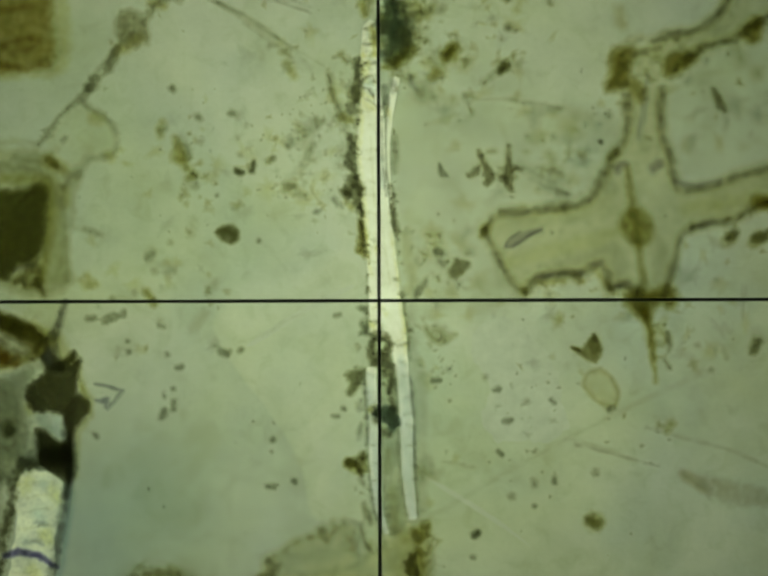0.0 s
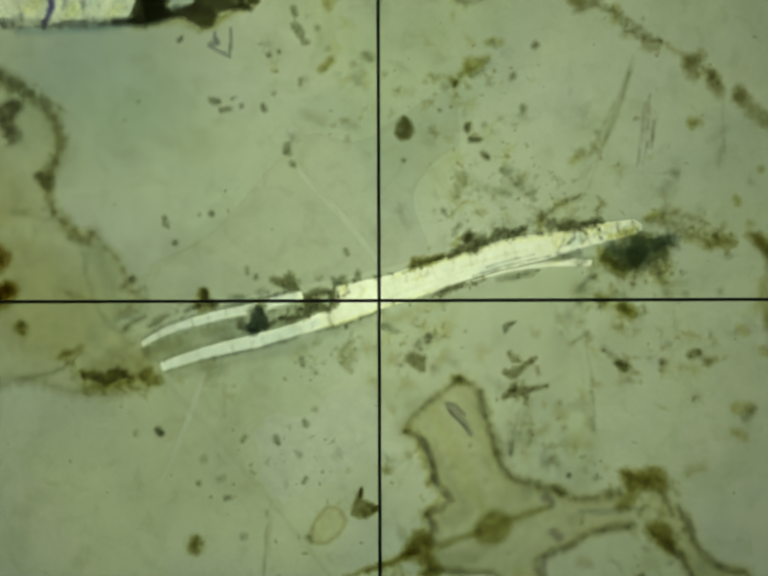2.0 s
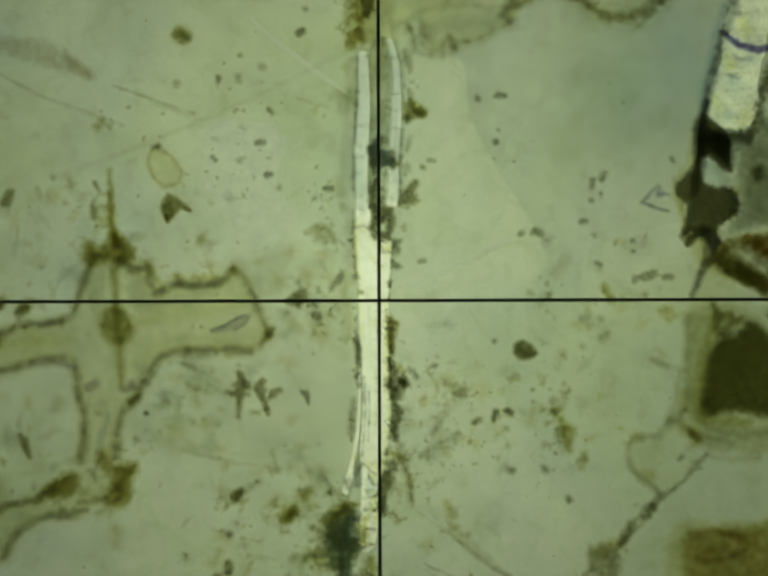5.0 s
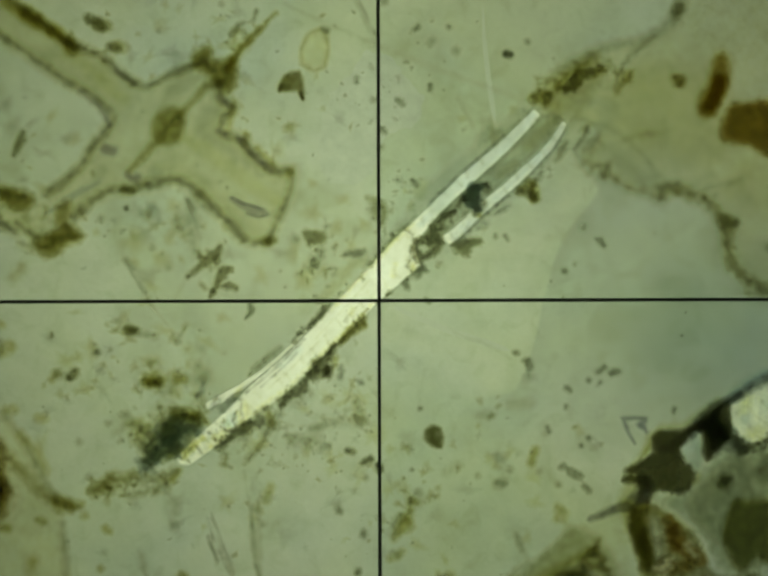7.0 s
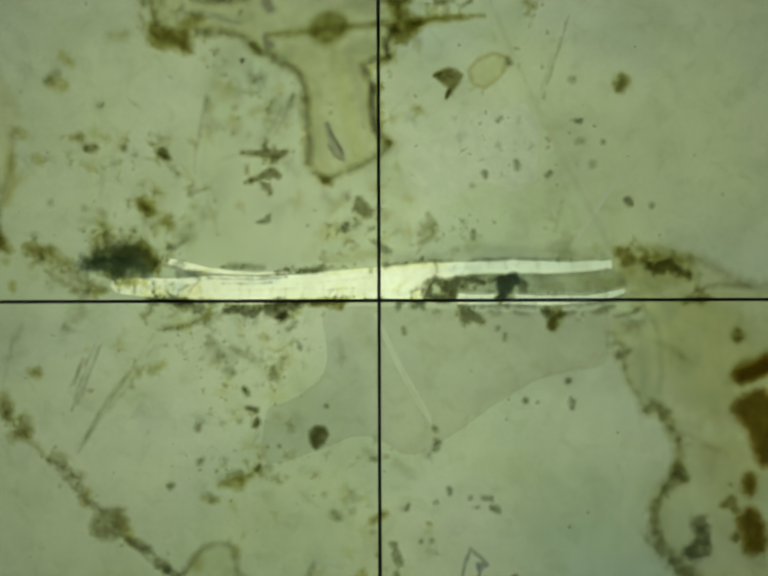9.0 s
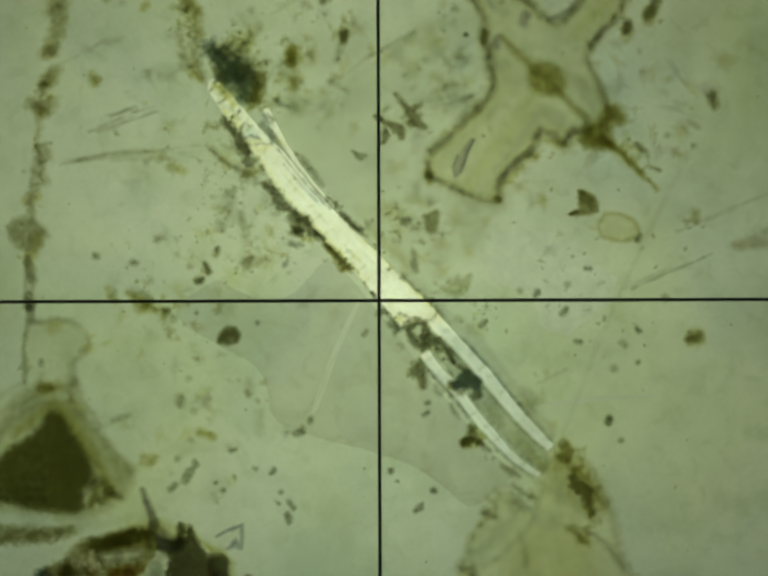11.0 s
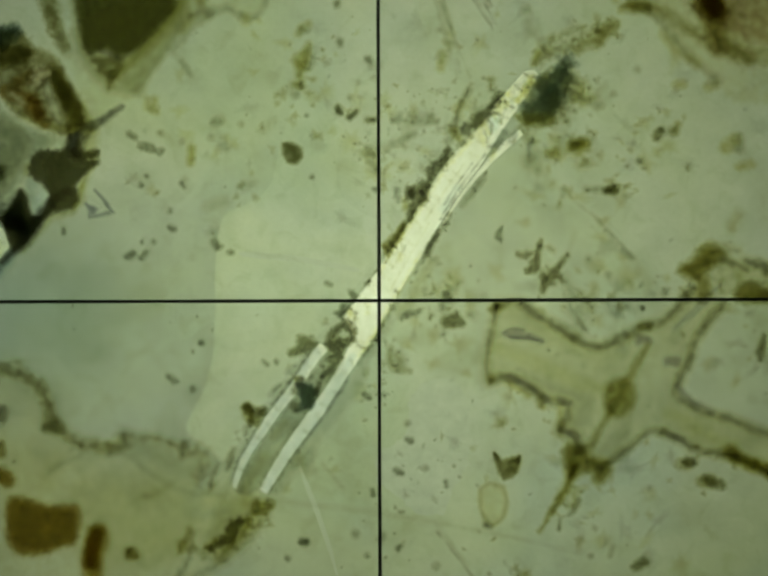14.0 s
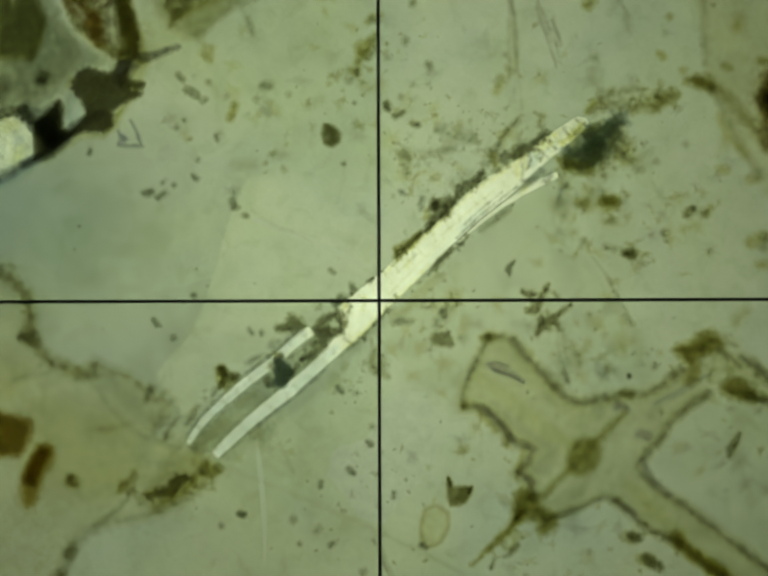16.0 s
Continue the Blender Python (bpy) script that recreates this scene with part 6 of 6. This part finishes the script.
dust([(92, 278), (166, 202), (230, 122), (285, 62)], 14, 9, 5, 14, DUST_SOFT, boundary, 19)
dust([(241, 97), (279, 51), (346, -7), (389, -59), (446, -132), (500, -174)], 24, 14, 6, 18, DUST_OLIVE, boundary, 20)
dust([(367, 1175), (432, 1206), (523, 1193), (552, 1139), (606, 1106), (669, 1084), (707, 1075), (730, 1137)], 10, 12, 8, 20, DUST_OLIVE, ground, 21)
dust([(868, 1079), (858, 1133), (849, 1177), (841, 1221), (791, 1246)], 29, 16, 5, 18, DUST_OLIVE, tail, 22)
dust([(428, 1210), (336, 1169), (267, 1187), (220, 1249)], 8, 14, 8, 24, DUST_OLIVE, ground, 23)
dust([(660, 179), (716, 147), (718, 186), (681, 283)], 14, 22, 5, 16, DUST_SOFT, section, 24, "dusty specks beside the lath's far end")
dust([(886, 163), (926, 93), (1031, 72), (1045, -30), (1012, -119)], 16, 30, 6, 20, mineral("pale_olive_dust", (0.76, 0.75, 0.58), vary=0.15), section, 25, "olive specks in the far feldspar")
dust([(1020, 800), (1080, 830), (1130, 860), (1060, 890)], 14, 34, 4, 14, mineral("pale_dust_film", (0.80, 0.81, 0.72), vary=0.15), section, 26, "pale dust in the milky patch")


# ---------------------------------------------------------------- fine specks, past counting
def fine_specks():
    rng = random.Random(5)
    bm = bmesh.new()
    layer = thick(bm)
    centres = [(600, 300, 110), (640, 380, 90), (540, 340, 90), (400, 330, 120), (900, 520, 80), (1090, 820, 110), (1080, 300, 150), (740, 600, 120), (700, 200, 60), (560, 900, 160),
               (880, 700, 80), (1100, 500, 160), (1050, 950, 160), (330, 560, 140), (620, 60, 140), (1000, 60, 140), (1250, 250, 60), (1250, 900, 200), (900, 1150, 200)]
    for i in range(200):
        if rng.random() < 0.62:
            cx, cy, s = rng.choice(centres)
            x, y = rng.gauss(cx, s * 0.6), rng.gauss(cy, s * 0.6)
        else:
            a, r = rng.uniform(0, 2 * math.pi), 1000 * math.sqrt(rng.random())
            x, y = PIVOT[0] + r * math.cos(a), PIVOT[1] + r * math.sin(a)
        if 715 < x < 860 and 40 < y < 1090 or x < 150:
            continue
        w = rng.uniform(5, 10) if rng.random() < 0.7 else rng.uniform(10, 18)
        dome(bm, layer, x, y, w, w * rng.uniform(0.5, 1.0), rng.uniform(0, 180), 1.0, 0.6, 1.0, i + 900, n=9)
    facing_up(bm)
    ob = part("dust", bm, DUST_PALE, section, "fine grey specks strewn through the feldspar")
    tagged(ob, kind="stuff")


fine_specks()


def smudges():
    """Faint stains below the surface, out of focus: broad, soft and past counting."""
    rng = random.Random(23)
    centres = [(600, 300, 130), (640, 390, 110), (520, 340, 120), (400, 330, 130), (900, 520, 90), (1080, 330, 170), (700, 220, 70), (880, 720, 90), (1130, 640, 120),
               (330, 560, 160), (620, 40, 160), (980, 60, 140), (1060, -60, 120), (1400, 560, 150), (1450, 200, 120), (900, 1000, 90), (1180, 300, 90), (880, 150, 70), (1420, 700, 140)]
    kinds = (("yellow_stain", mineral("yellow_smudge", (0.86, 0.845, 0.66), vary=0.08, scale=20), 150), ("grey_stain", mineral("grey_smudge", (0.80, 0.815, 0.78), vary=0.08, scale=20), 150),
             ("olive_stain", mineral("olive_smudge", (0.66, 0.64, 0.44), vary=0.15, scale=24), 60))
    for name, material, number in kinds:
        bm = bmesh.new()
        layer = thick(bm)
        for i in range(number):
            cx, cy, spread = rng.choice(centres)
            x, y = rng.gauss(cx, spread * 0.6), rng.gauss(cy, spread * 0.6)
            if 725 < x < 860 and 40 < y < 1090 or 990 < x < 1360 and 430 < y < 600:
                continue
            w = rng.uniform(14, 60) if name != "olive_stain" else rng.uniform(10, 34)
            dome(bm, layer, x, y, w, w * rng.uniform(0.4, 1.0), rng.uniform(0, 180), 1.0, 0.9, 0.5, i + 2000, lift=0.02 * (i % 11), n=18)
        facing_up(bm)
        tagged(part(name, bm, material, section, "faint soft stains within the feldspar"), kind="stuff")


smudges()


# ---------------------------------------------------------------- the eyepiece cross wires
def cross_wires():
    reticle = new("eyepiece_reticle")
    near = 1 - 60 * UM / HEIGHT
    reticle.location = ((774 - MIDDLE[0]) * UM * near, (MIDDLE[1] - 613.8) * UM * near, 60 * UM)
    tagged(reticle, "two thin black cross wires in the eyepiece", "reticle")
    for name, length, turn in (("horizontal_wire", 2500, 0.19), ("vertical_wire", 2500, 90.2)):
        bm = bmesh.new()
        bmesh.ops.create_cone(bm, cap_ends=True, segments=10, radius1=3.4 * UM, radius2=3.4 * UM, depth=length * UM)
        bm.transform(Matrix.Rotation(radians(turn), 4, "Z") @ Matrix.Rotation(radians(90), 4, "Y"))
        part(name, bm, WIRE, reticle)
    bm = bmesh.new()
    prof = [(1240, -50), (1248, -58), (1335, -58), (1345, -48), (1345, 38), (1335, 48), (1248, 48), (1240, 40)]
    rows = []
    for i in range(72):
        a = 2 * math.pi * i / 72
        rows.append([bm.verts.new((r * UM * math.cos(a), r * UM * math.sin(a), z * UM)) for r, z in prof])
    for i in range(72):
        p, q = rows[i], rows[(i + 1) % 72]
        for k in range(len(prof)):
            bm.faces.new((p[k], p[(k + 1) % len(prof)], q[(k + 1) % len(prof)], q[k]))
    bmesh.ops.recalc_face_normals(bm, faces=bm.faces[:])
    part("wire_ring", bm, BRASS, reticle, "blackened brass ring that holds the wires")
    return reticle


cross_wires()


# ---------------------------------------------------------------- what moves
def motions():
    """The stage turns the section under the fixed wires."""
    px, py = (PIVOT[0] - MIDDLE[0]), (MIDDLE[1] - PIVOT[1])
    rows = [(t, pose((px + dx) * UM, (py + dy) * UM, 0, 0, 0, a)) for t, a, dx, dy in TURN]
    for thing in (section, *TURNING):
        walk(thing, rows)


motions()
